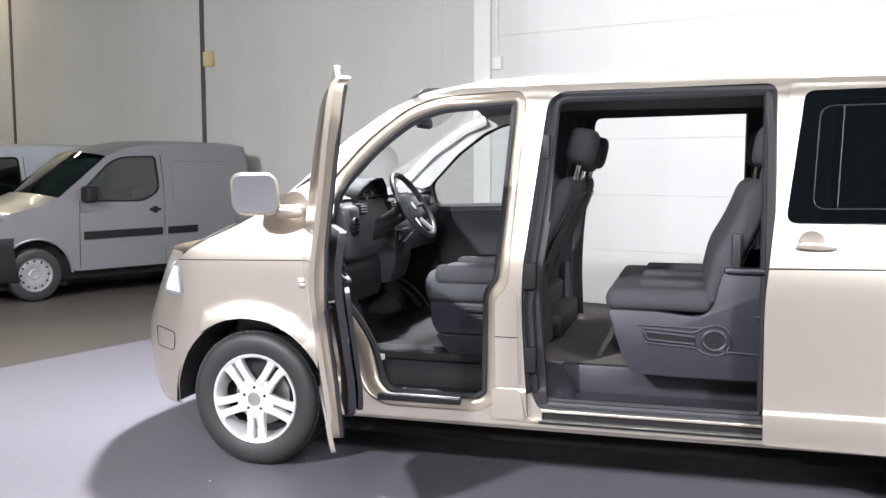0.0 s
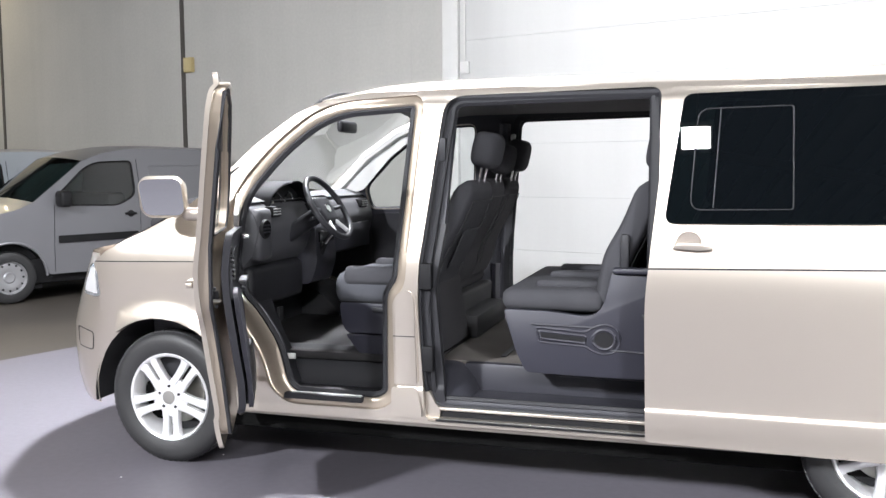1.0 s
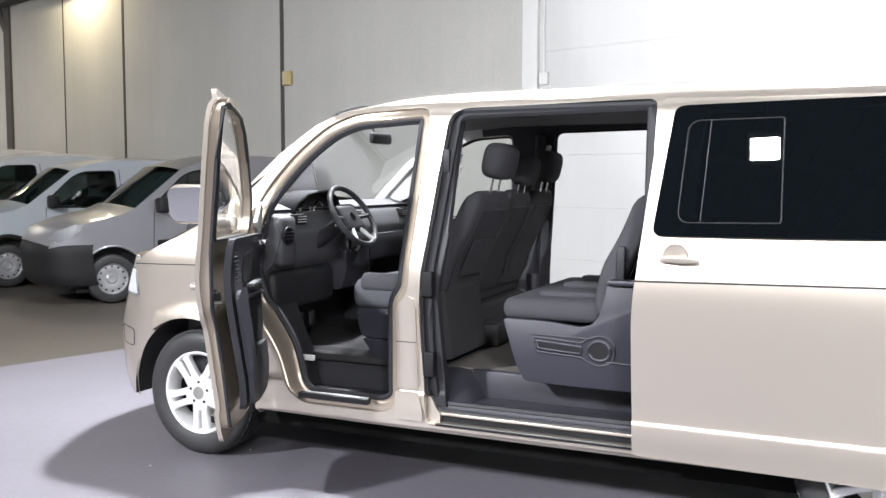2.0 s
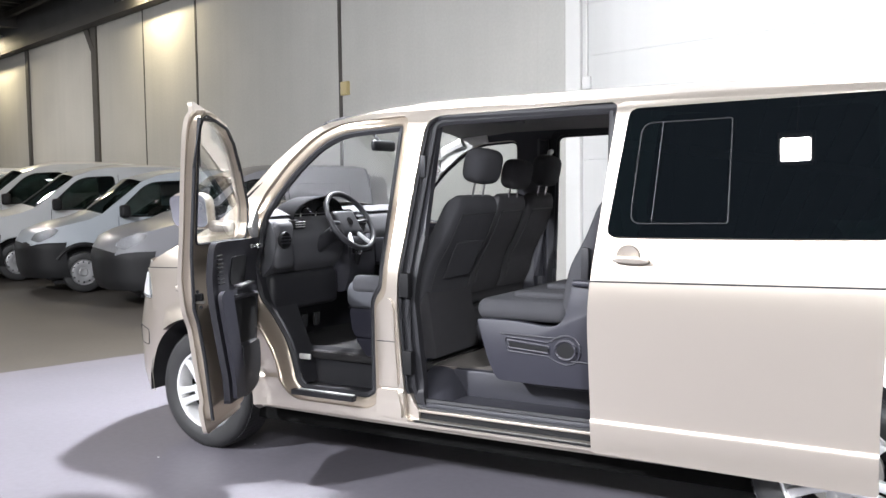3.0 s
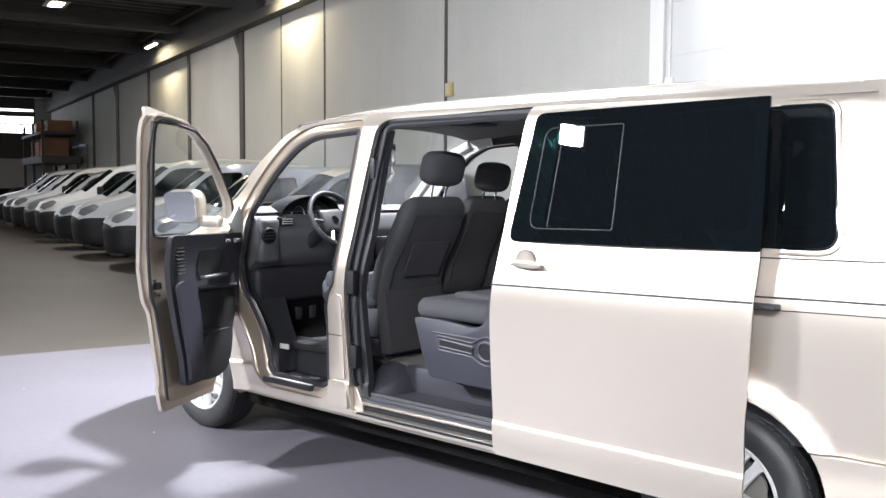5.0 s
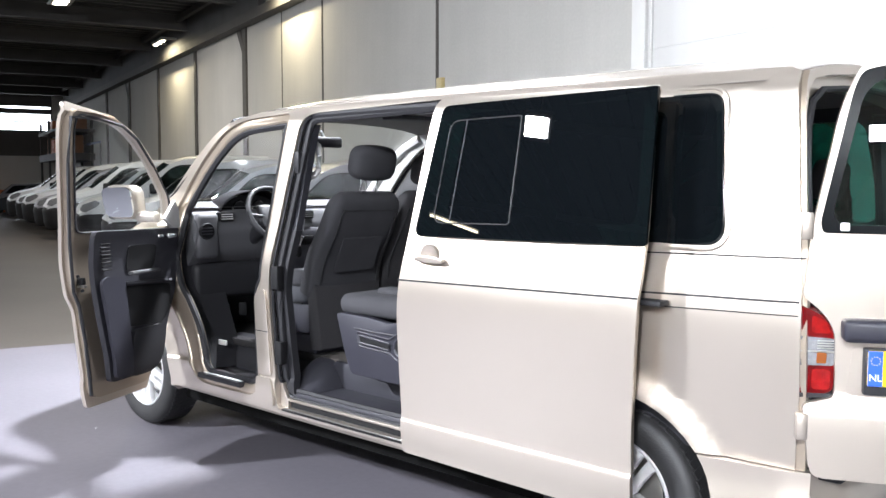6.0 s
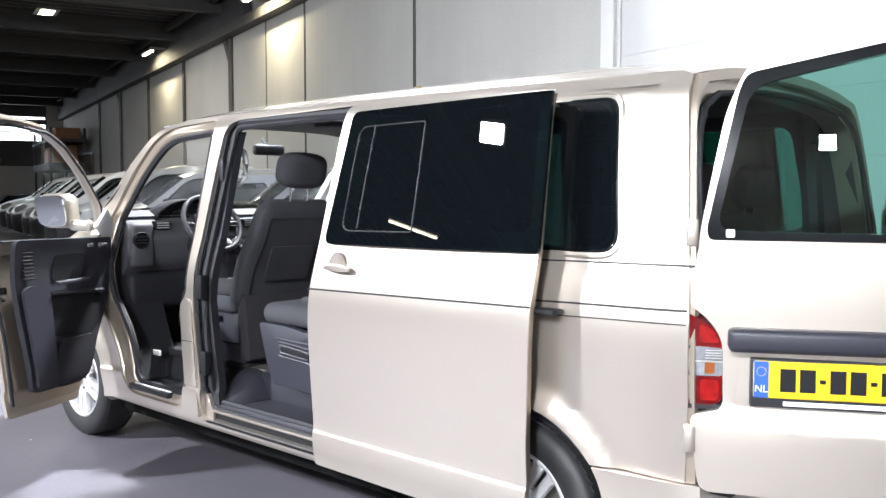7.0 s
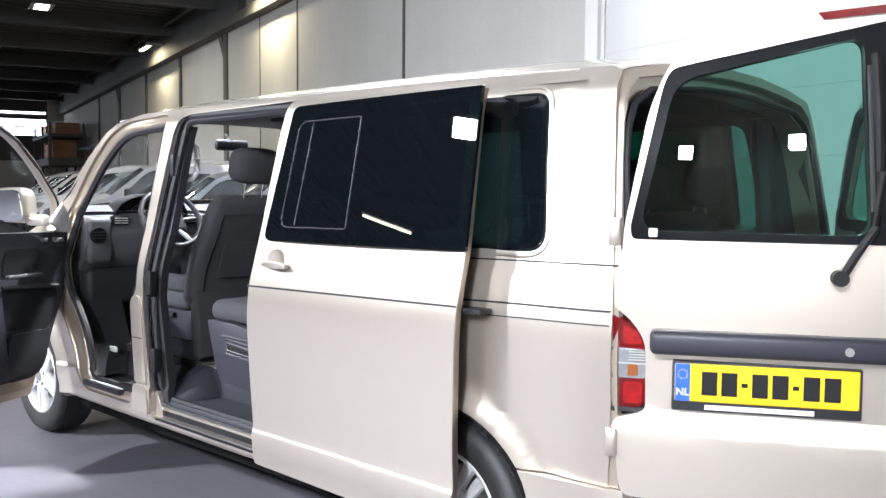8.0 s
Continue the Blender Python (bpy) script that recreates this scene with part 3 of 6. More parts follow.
def ring_tube(loop, shape, r, offset=0.0, **kw):
    return sweep([(x, shape(x, z) + offset, z) for x, z in loop], r, 6, True, **kw)


def jamb_ring(loop, d):
    """The cab opening drawn in by d, and further at its foot behind the wheel."""
    near, deep = inset(loop, d), inset(loop, d + 0.045)
    out = []
    for (x, z), p, q in zip(loop, near, deep):
        k = max(0, min((0.74 - x) / 0.2, 1)) * max(0, min((1.05 - z) / 0.25, 1)) * max(0, min((d + 0.028) / 0.05, 1))
        out.append((p[0] + (q[0] - p[0]) * k, p[1] + (q[1] - p[1]) * k))
    return out


def stepped_jamb(loop):
    """The painted rebate of the cab door: a step, a flat and a rolled inner lip."""
    bm = bmesh.new()
    rows = []
    for d, deep in ((-0.030, 0.002), (-0.027, 0.012), (-0.022, 0.018), (-0.004, 0.021), (0.012, 0.024), (0.022, 0.032), (0.028, 0.044), (0.036, 0.075)):
        rows.append([bm.verts.new((x, side_y(x, z) + deep, z)) for x, z in jamb_ring(loop, d)])
    for a, b in zip(rows, rows[1:]):
        for k in range(len(a)):
            j = (k + 1) % len(a)
            bm.faces.new((a[k], a[j], b[j], b[k]))
    return bm


def build_van():
    van = thing("van", "champagne gold passenger van with doors open, on grey floor", "van")
    cuts_x = [x / 10 for x in range(-4, 42, 2)]
    fine_x = sorted(cuts_x + [-0.04 * k for k in range(1, 11)] + [0.04 * k for k in range(1, 16)] + [2.86 + 0.04 * k for k in range(28)])
    fine_z = CUT_Z + [0.34, 0.38, 0.59, 0.65, 0.68, 0.73, 0.76, 0.83, 0.86]
    # flanks
    part("body_side", sheet(SIDE_OUTLINE, [inset(DOOR_OPENING, -0.028), SLIDE_CUT, QUARTER_WINDOW], side_y, 0.05, fine_x, fine_z), GOLD, van)
    far_window = rounded([(0.42, 1.40), (0.62, 1.60), (0.80, 1.73), (0.93, 1.785), (1.2, 1.80), (1.16, 1.27), (0.44, 1.25)], 0.05, 4)
    part("body_side", flip(sheet(SIDE_OUTLINE, [far_window, SLIDE_OPENING, QUARTER_WINDOW], side_y, 0.05, cuts_x, CUT_Z)), GOLD, van)
    # roof
    xs = [0.813, 1.048, 1.2, 1.4, 1.7, 2.0, 2.4, 2.8, 3.1, 3.25, 3.35, 3.45, 3.55, 3.65, 3.75, 3.85, 3.93, 3.968]

    def roof(a, b):
        i = min(int(a * (len(xs) - 1)), len(xs) - 2)
        t = a * (len(xs) - 1) - i
        x = xs[i] * (1 - t) + xs[i + 1] * t
        y0 = roof_y(x)
        y = y0 + (WIDTH - 2 * y0) * b
        s = abs(2 * b - 1)
        crown = 0.074 + 0.026 * min(1, (x - 0.813) / 0.5) - 0.036 * max(0, (x - 3.5) / 0.47) ** 1.5
        return Vector((x, y, roof_z(x) + crown * (1 - s ** 2.6)))
    part("roof", grid_mesh(roof, 38, 24), GOLD, van)
    part("headliner", grid_mesh(lambda a, b: Vector((0.80 + 3.06 * a, 0.19 + 1.52 * b, 1.848 + 0.055 * (1 - abs(2 * b - 1) ** 3) - 0.03 * (1 - min(a * 6, 1)) ** 2)), 8, 8), HEADLINER, van, "grey felt headliner")
    # black rail over the doors
    part("slide_rail", sweep([(x, side_y(x, 1.85) + 0.03, 1.846) for x in (1.47, 1.6, 1.8, 2.1, 2.44)], 0.022, 8), DARKPLASTIC, van, "black upper rail of the sliding door")
    part("rear_rail", sheet([(2.5, 1.104), (4.05, 1.128), (4.05, 1.134), (2.5, 1.110)], [], lambda x, z: side_y(x, z) - 0.004, 0.006, fine_x, fine_z), DARKPLASTIC, van, "dark slot of the door rail")
    part("waist_line", sheet([(2.5, 1.247), (4.055, 1.266), (4.055, 1.271), (2.5, 1.252)], [], lambda x, z: side_y(x, z) - 0.003, 0.005, fine_x, fine_z), SEAL, van, "thin dark crease line")
    part("rear_seam", sheet([(3.50, 1.0755), (4.05, 1.0865), (4.05, 1.0900), (3.50, 1.079)], [], lambda x, z: side_y(x, z) - 0.003, 0.005, fine_x, fine_z), SEAL, van)
    # windscreen, bonnet, nose
    top, low = Vector((0.813, roof_y(0.813), 1.850)), Vector((0.13, side_y(0.13, 1.352) + 0.02, 1.352))

    def screen(a, b):
        p = low.lerp(top, a)
        y = p.y + (WIDTH - 2 * p.y) * b
        bow = 1 - (2 * b - 1) ** 2
        return Vector((p.x - 0.16 * bow * (1 - 0.55 * a), y, p.z + 0.085 * bow * a + 0.0 * bow))
    part("windscreen", grid_mesh(screen, 8, 16), CLEAR, van, "clear windscreen").visible_shadow = False
    part("windscreen_frame", sweep([screen(k / 8, 0.0) for k in range(9)] + [screen(1, k / 12) for k in range(1, 13)] + [screen(1 - k / 8, 1.0) for k in range(1, 9)], 0.010, 6), DARKPLASTIC, van)
    edge = [(0.13, 1.352), (0.0, 1.275), (-0.15, 1.195), (-0.33, 1.105), (-0.41, 1.045)]

    def bonnet(a, b):
        x = 0.16 - 0.565 * a
        z = lerp_table(sorted(edge), x)
        y0 = side_y(x, z)
        bow = 1 - abs(2 * b - 1) ** 2.4
        return Vector((x - (0.21 * a ** 2 + 0.08) * bow, y0 + (WIDTH - 2 * y0) * b, z + 0.006 + 0.055 * bow * (1 - 0.55 * a) - 0.05 * a ** 8))
    part("bonnet", grid_mesh(bonnet, 10, 24), GOLD, van)

    def nose(zs, inset, a_from=None, off=0.0):
        bm = bmesh.new()
        rows = []
        for z in zs:
            L = 0.66 - inset(z)
            row = []
            n = 40
            x_from = a_from(z) if a_from else -0.385
            s0 = min(max((-0.25 - x_from) / L, 0.0), 0.99)
            a0 = math.asin(s0 ** (2.3 / 2))
            for k in range(n + 1):
                a = a0 + (math.pi - 2 * a0) * k / n
                c, s = math.cos(a), math.sin(a)
                y = 0.95 - (0.95 + off) * math.copysign(abs(c) ** (2 / 2.3), c)
                row.append(bm.verts.new((-0.25 - (L + off) * abs(s) ** (2 / 2.3), y + (smooth_table(SIDE, z) * (1 if c > 0 else -1)) * abs(c), z)))
            rows.append(row)
        for r0, r1 in zip(rows, rows[1:]):
            for k in range(len(r0) - 1):
                bm.faces.new((r0[k], r0[k + 1], r1[k + 1], r1[k]))
        return bm

    def arch_edge(z):
        if z > 0.70:
            return -0.27
        return FRONT_ARCH[0] - math.sqrt(max(FRONT_ARCH[2] ** 2 - (z - FRONT_ARCH[1]) ** 2, 0.01)) + 0.004

    bump_in = [(0.28, 0.09), (0.34, 0.05), (0.45, 0.015), (0.55, 0.0), (0.66, 0.0), (0.72, 0.02), (0.80, 0.06), (0.87, 0.085)]
    part("front_bumper", nose([0.29, 0.32, 0.36, 0.42, 0.5, 0.57, 0.63, 0.68, 0.699, 0.703, 0.74, 0.78, 0.80], lambda z: lerp_table(bump_in, z), arch_edge), GOLD, van)
    part("nose_panel", nose([0.80, 0.84, 0.88, 0.94, 1.0, 1.05, 1.09], lambda z: 0.06 + (z - 0.8) * 0.55), GOLD, van)
    lamp = rounded([(-0.53, 0.872), (-0.375, 0.862), (-0.392, 1.03), (-0.455, 1.04), (-0.52, 0.93)], 0.03, 3)
    for far in (False, True):
        def lamp_y(x, z):
            L = 0.60 - (z - 0.8) * 0.55
            s = min(max((-0.25 - x) / L, 0.0), 0.995)
            return smooth_table(SIDE, z) + 0.95 * (1 - (1 - s ** 2.3) ** (1 / 2.3))
        bm = sheet(lamp, [], lambda x, z: lamp_y(x, z) - 0.012, 0.03, [-0.5, -0.46, -0.42], [0.9, 0.95, 1.0])
        h = part("headlight", flip(bm) if far else bm, CLEARLENS, van, "clear headlight lens")
        bm = sheet(inset(lamp, 0.018), [], lambda x, z: lamp_y(x, z) - 0.015, 0.004, [-0.5, -0.46, -0.42], [0.9, 0.95, 1.0])
        part("reflector", flip(bm) if far else bm, ALLOY, h)
    part("grille", nose([0.86, 0.9, 0.94, 0.98], lambda z: 0.055 + (z - 0.8) * 0.55, lambda z: -0.70), DARKPLASTIC, van)
    part("fender_line", sheet([(-0.40, 1.047), (0.34, 1.062), (0.34, 1.067), (-0.40, 1.052)], [], lambda x, z: side_y(x, z) - 0.0025, 0.003, [-0.3, -0.2, -0.1, 0, 0.1, 0.2], [1.055]), SEAL, van, "thin dark crease line")
    part("fog_cover_seam", sweep([(x, side_y(x, z) - 0.001, z) for x, z in rounded([(-0.60, 0.585), (-0.53, 0.578), (-0.46, 0.575), (-0.45, 0.67), (-0.52, 0.68), (-0.60, 0.69)], 0.02, 3)], 0.0025, 5, True), SEAL, van)
    # rear corner, bumper, sill
    part("sill", sweep([(0.40, 0.062, 0.318), (1.0, 0.058, 0.316), (2.0, 0.058, 0.314), (2.98, 0.062, 0.315)], 0.022, 8), GOLD, van)
    part("sill", flip(sweep([(0.40, 0.062, 0.318), (1.0, 0.058, 0.316), (2.0, 0.058, 0.314), (2.98, 0.062, 0.315)], 0.022, 8)), GOLD, van)

    def rear(a, b):
        z = 0.30 + 0.288 * b
        pts = [(REAR_ARCH[0] + math.sqrt(0.424 ** 2 - (z - 0.345) ** 2) + 0.003, -0.008), (3.86, 0.0), (4.02, 0.022), (4.12, 0.065), (4.195, 0.16), (4.22, 0.4), (4.225, 0.95)]
        s = a * 12
        far = s > 6
        s = 12 - s if far else s
        i = min(int(s), 5)
        t = s - i
        x, y = (pts[i][k] * (1 - t) + pts[i + 1][k] * t for k in (0, 1))
        swell = 0.03 * math.sin(math.pi * min(b * 1.25, 1)) - 0.03
        x, y = x + (swell if i > 2 else 0), y - swell * 0.6 - 0.004
        return Vector((x, WIDTH - y if far else y, z))
    part("rear_bumper", grid_mesh(rear, 48, 8), GOLD, van)

    def ledge(a, b):
        p = rear(a, 1.0)
        return p + (Vector((3.6, 0.95, p.z)) - p).normalized() * 0.09 * b
    part("bumper_ledge", grid_mesh(ledge, 48, 2), GOLD, van)
    part("rear_step", box(3.92, 4.18, 0.1, 1.8, 0.56, 0.592, 0.01), DARKPLASTIC, van, "black plastic loading step")
    # rear opening frame
    rearpost = bmesh.new()
    loopa = [(side_y(4.05, z) + 0.004, z) for z in (0.59, 0.8, 1.0, 1.2, 1.4, 1.6, 1.75, 1.84)] + [(0.24, 1.878), (0.42, 1.912), (0.68, 1.938), (0.95, 1.945)]
    loopb = [(0.125, 0.60), (0.125, 0.8), (0.13, 1.0), (0.14, 1.2), (0.16, 1.4), (0.185, 1.58), (0.215, 1.69), (0.27, 1.775), (0.38, 1.825), (0.55, 1.84), (0.75, 1.855), (0.95, 1.858)]

    def xr(z):
        return 4.064 - max(z - 1.1, 0) * 0.115
    for far in (False, True):
        rows = []
        for (ya, za), (yb, zb) in zip(loopa, loopb):
            ps = [(xr(za) - 0.02, ya, za), (xr(za) + 0.012, ya + 0.006, za), (xr(za) + 0.012, ya * 0.6 + yb * 0.4, za * 0.6 + zb * 0.4), (xr(za) - 0.02, ya * 0.55 + yb * 0.45, za * 0.55 + zb * 0.45), (xr(zb) - 0.02, yb, zb), (xr(zb) - 0.12, yb + 0.01, zb - 0.004)]
            rows.append([rearpost.verts.new(mirrored_x(p) if far else Vector(p)) for p in ps])
        for a, b in zip(rows, rows[1:]):
            for k in range(5):
                rearpost.faces.new((a[k], a[k + 1], b[k + 1], b[k]))
    part("rear_frame", rearpost, SHADEGOLD, van, "rear door frame in body paint darkened for shade")
    part("rear_seal", sweep([Vector((xr(z) + 0.002, y, z)) for y, z in loopb] + [Vector((xr(z) + 0.002, WIDTH - y, z)) for y, z in loopb[::-1]], 0.012, 6), SEAL, van)
    # tail lights stand in the corner of the body
    tail = rounded([(4.045, 0.845), (4.142, 0.845), (4.146, 1.04), (4.11, 1.095), (4.05, 1.125)], [0.01, 0.03, 0.05, 0.05, 0.01], 4)
    for far in (False, True):
        def tail_y(x, z):
            return 0.055 + max(x - 4.06, 0) * 0.6

        def lens(poly, name, mat, parent, off, lab=""):
            bm = sheet(poly, [], lambda x, z: tail_y(x, z) - off, 0.05, [4.06, 4.08, 4.1, 4.12], [])
            return part(name, flip(bm) if far else bm, mat, parent, lab)
        body = lens(tail, "tail_light", REDLENS, van, 0.0, "red tail light with clear and amber middle")
        lens(rounded([(4.088, 0.858), (4.134, 0.858), (4.136, 0.922), (4.088, 0.924)], 0.012, 3), "brake_cell", REDCELL, body, 0.003)
        lens(rounded([(4.085, 1.038), (4.136, 1.036), (4.118, 1.078), (4.085, 1.095)], 0.012, 3), "tail_cell", REDCELL, body, 0.003)
        lens(rounded([(4.05, 0.935), (4.143, 0.935), (4.145, 1.02), (4.05, 1.028)], 0.006, 2), "clear_band", CLEARLENS, body, 0.004)
        lens(rounded([(4.10, 0.942), (4.125, 0.942), (4.126, 0.975), (4.101, 0.977)], 0.004, 2), "amber_lamp", AMBERLENS, body, 0.007)
        lens([(4.05, 0.978), (4.144, 0.976), (4.144, 0.981), (4.05, 0.983)], "divider", STEEL, body, 0.006)
        for j in range(4):
            lens([(4.102, 0.988 + j * 0.008), (4.142, 0.988 + j * 0.008), (4.142, 0.991 + j * 0.008), (4.102, 0.991 + j * 0.008)], "rib", STEEL, body, 0.007)
        lens([(4.048, 0.832), (4.14, 0.832), (4.14, 0.846), (4.048, 0.846)], "base", DARKPLASTIC, body, 0.002)
    # seals round the openings
    for loop, far in ((DOOR_OPENING, False), (SLIDE_OPENING, False), (SLIDE_OPENING, True)):
        def put(name, bm, mat, lab=""):
            return part(name, flip(bm) if far else bm, mat, van, lab)

        def seal_y(x, z):
            if x < 1.34:
                return side_y(x, z)
            return side_y(x, max(z, 0.50)) + 0.03 * max(0, min((0.50 - z) / 0.06, 1))
        slim = loop is DOOR_OPENING
        if slim:
            put("door_jamb", stepped_jamb(loop), SHADEGOLD, "stepped door jamb in body paint darkened for shade")
        else:
            put("door_jamb", sheet(inset(loop, -0.004), [inset(loop, 0.035)], lambda x, z: seal_y(x, z) + 0.038, 0.03, [], CUT_Z), DARKPLASTIC, "dark door jamb")
            put("outer_seal", ring_tube(inset(loop, 0.004), seal_y, 0.009, 0.022), SEAL, "black rubber door seal")
        put("inner_seal", ring_tube(jamb_ring(loop, 0.034), seal_y, 0.019, 0.050) if slim else ring_tube(inset(loop, 0.036), seal_y, 0.016, 0.045), SEAL, "black rubber door seal")
    part("far_window_seal", flip(ring_tube(far_window, side_y, 0.014, 0.03)), SEAL, van)
    lining = inset(SIDE_OUTLINE, 0.03)
    part("far_lining", flip(sheet([p for p in lining if p[0] > 0.05], [inset(far_window, -0.006), inset(SLIDE_OPENING, 0.03), QUARTER_WINDOW], lambda x, z: side_y(x, z) + 0.062, 0.0, cuts_x, CUT_Z)), PLASTIC, van, "grey inner lining of the far flank")
    cover = [(0.17, 1.30), (0.42, 1.385), (0.62, 1.595), (0.80, 1.728), (0.93, 1.785), (1.0, 1.79), (1.0, 1.86), (0.82, 1.825), (0.69, 1.775), (0.47, 1.64), (0.20, 1.40)]
    part("far_pillar_cover", flip(sheet(cover, [], lambda x, z: side_y(x, z) + 0.075, 0.01, cuts_x, CUT_Z)), TRIMGREY, van, "pale grey far pillar cover")
    # glass of the body
    for far in (False, True):
        grown = rounded([(2.60, 1.285), (2.64, 1.806), (3.722, 1.814), (3.782, 1.30)], [0.05, 0.05, 0.055, 0.07], 6)
        bm = sheet(grown, [], lambda x, z: side_y(x, z) - 0.004, 0.0, cuts_x, CUT_Z)
        q = part("quarter_window", flip(bm) if far else bm, FARGLASS if far else PRIVACY, van, "green tinted quarter window" if far else "black privacy glass quarter window")
        bm = ring_tube(grown, side_y, 0.005, -0.001)
        part("window_seal", flip(bm) if far else bm, ENAMEL, q)
        bm = ring_tube(inset(grown, -0.020), side_y, 0.008, 0.002)
        part("window_surround", flip(bm) if far else bm, GOLD, q, "body-coloured raised surround")
    bm = sheet(far_window, [], lambda x, z: side_y(x, z) + 0.03, 0.0, cuts_x, CUT_Z)
    part("far_window", flip(bm), CLEAR, van, "clear passenger side window").visible_shadow = False
    # B pillar fittings
    part("pillar_trim", sheet([(1.41, 0.42), (1.38, 0.95), (1.415, 1.26), (1.475, 1.26), (1.43, 0.95), (1.47, 0.42)], [], lambda x, z: side_y(x, z) + 0.055, 0.04, [], CUT_Z), DARKPLASTIC, van)
    part("upper_pillar_trim", sheet([(1.415, 1.255), (1.470, 1.80), (1.495, 1.80), (1.465, 1.255)], [], lambda x, z: side_y(x, z) + 0.06, 0.04, [], CUT_Z), PLASTIC, van, "grey pillar trim")
    block = rounded([(1.236, 0.505), (1.238, 0.90), (1.275, 0.95), (1.330, 0.955), (1.342, 0.90), (1.346, 0.505)], [0.008, 0.03, 0.03, 0.02, 0.02, 0.008], 3)
    part("pillar_block", sheet(block, [], lambda x, z: side_y(x, z) - 0.007 - 0.004 * (1 - abs(2 * (x - 1.236) / 0.11 - 1) ** 4), 0.012, [1.245, 1.26, 1.29, 1.32, 1.335], [0.6, 0.7, 0.8, 0.9]), GOLD, van, "raised painted pillar cover")
    foot = rounded([(1.222, 0.352), (1.224, 0.492), (1.350, 0.492), (1.372, 0.40), (1.372, 0.352)], [0.008, 0.016, 0.02, 0.04, 0.008], 3)
    part("pillar_foot", sheet(foot, [], lambda x, z: side_y(x, 0.52) - 0.011 - 0.005 * max(0, min((0.49 - z) / 0.05, 1)), 0.03, [1.235, 1.25, 1.285, 1.32, 1.335, 1.355], [0.37, 0.40, 0.44, 0.47, 0.48, 0.485]), GOLD, van, "raised painted pillar foot")
    part("pillar_rib", sheet([(1.351, 0.52), (1.351, 0.93), (1.356, 0.93), (1.358, 0.52)], [], lambda x, z: side_y(x, z) - 0.002, 0.02, [], [0.6, 0.7, 0.8]), SHADEGOLD, van)
    for z in (0.63, 1.02):
        part("door_catch", box(1.366, 1.424, side_y(1.36, z) + 0.006, side_y(1.36, z) + 0.05, z - 0.06, z + 0.06, 0.006), INK, van, "black door catch")
    part("door_catch", box(1.425, 1.465, side_y(1.42, 1.62) + 0.012, side_y(1.42, 1.62) + 0.05, 1.55, 1.66, 0.006), DARKPLASTIC, van, "black door catch")
    for z, x0, x1 in ((0.735, 1.238, 1.344),):
        part("pillar_seam", sheet([(x0, z), (x1, z), (x1, z + 0.004), (x0, z + 0.004)], [], lambda x, zz: side_y(x, zz) - 0.0125, 0.003), SEAL, van)
    # steps and door tracks
    part("step_track", box(1.40, 2.96, 0.012, 0.10, 0.338, 0.346, 0.002, 1), SHADEGOLD, van, "bare metal sliding door track")
    part("track_ridge", box(1.44, 2.96, 0.020, 0.028, 0.345, 0.353, 0.002, 1), STEEL, van)
    part("track_groove", box(1.44, 2.96, 0.008, 0.018, 0.340, 0.3475), INK, van, smooth=0)
    part("track_slot", box(1.44, 2.96, 0.062, 0.08, 0.346, 0.384), INK, van, "dark track slot", smooth=0)
    part("track_lip", box(1.40, 2.96, 0.046, 0.10, 0.382, 0.398, 0.005, 2), GOLD, van)
    part("track_end", prism(rounded([(1.385, 0.345), (1.380, 0.47), (1.40, 0.47), (1.43, 0.41), (1.45, 0.395), (1.45, 0.345)], 0.01, 3), 0.045, 0.10, 0.003, 1), GOLD, van)
    part("entry_step", box(1.38, 2.5, 0.075, 0.33, 0.385, 0.43, 0.015), PLASTIC, van, "grey moulded entry step")
    part("step_riser", box(1.50, 2.5, 0.30, 0.36, 0.41, 0.565, 0.02), PLASTIC, van)
    part("step_end", grid_mesh(lambda a, b: Vector((1.38 + 0.2 * b, 0.08 + 0.42 * a, 0.432 + 0.132 * (1 - b ** 4) * min(1, a * 2.2))), 8, 8), PLASTIC, van)
    part("cab_floor", box(0.05, 1.36, 0.33, WIDTH - 0.1, 0.53, 0.572, 0.01), CABMAT, van, "dark cab floor mat")
    part("cabin_floor", box(1.36, 4.02, 0.33, WIDTH - 0.1, 0.53, 0.568, 0.01), CARPET, van, "brown-grey cabin floor mat")
    for x in (1.65, 1.95):
        part("floor_rail", box(x, x + 0.03, 0.45, 1.6, 0.568, 0.573, 0.001, 1), PLASTIC, van)
    part("cab_step", box(0.52, 1.26, 0.07, 0.4, 0.36, 0.405, 0.015), DARKPLASTIC, van, "grey cab entry step")
    part("scuff_strip", box(0.66, 1.07, 0.008, 0.09, 0.398, 0.428, 0.006), DARKPLASTIC, van, "black ribbed scuff strip")
    part("scuff_edge", box(0.69, 1.06, 0.03, 0.045, 0.426, 0.431, 0.002, 1), TRIMGREY, van)
    part("cab_step_riser", grid_mesh(lambda a, b: Vector((0.48 + 0.8 * a, 0.30 + 0.12 * b ** 2, 0.40 + 0.19 * b)), 8, 6), DARKPLASTIC, van)
    part("step_badge", box(0.545, 0.62, 0.225, 0.24, 0.545, 0.575, 0.004, m=None), TRIMGREY, van, "small pale maker plate")
    part("cab_kick_panel", grid_mesh(lambda a, b: Vector((0.34 + 0.28 * (1 - b) ** 1.6, 0.09 + 0.28 * a, 0.42 + 0.75 * b)), 6, 10), DARKPLASTIC, van)
    # dark inside and underside
    part("underbody", box(-0.32, 4.0, 0.15, WIDTH - 0.15, 0.19, 0.40, 0.03), UNDERSIDE, van, "black underside")
    part("bulkhead", box(-0.15, 0.08, 0.12, WIDTH - 0.12, 0.4, 1.28, 0.03), DARKPLASTIC, van)
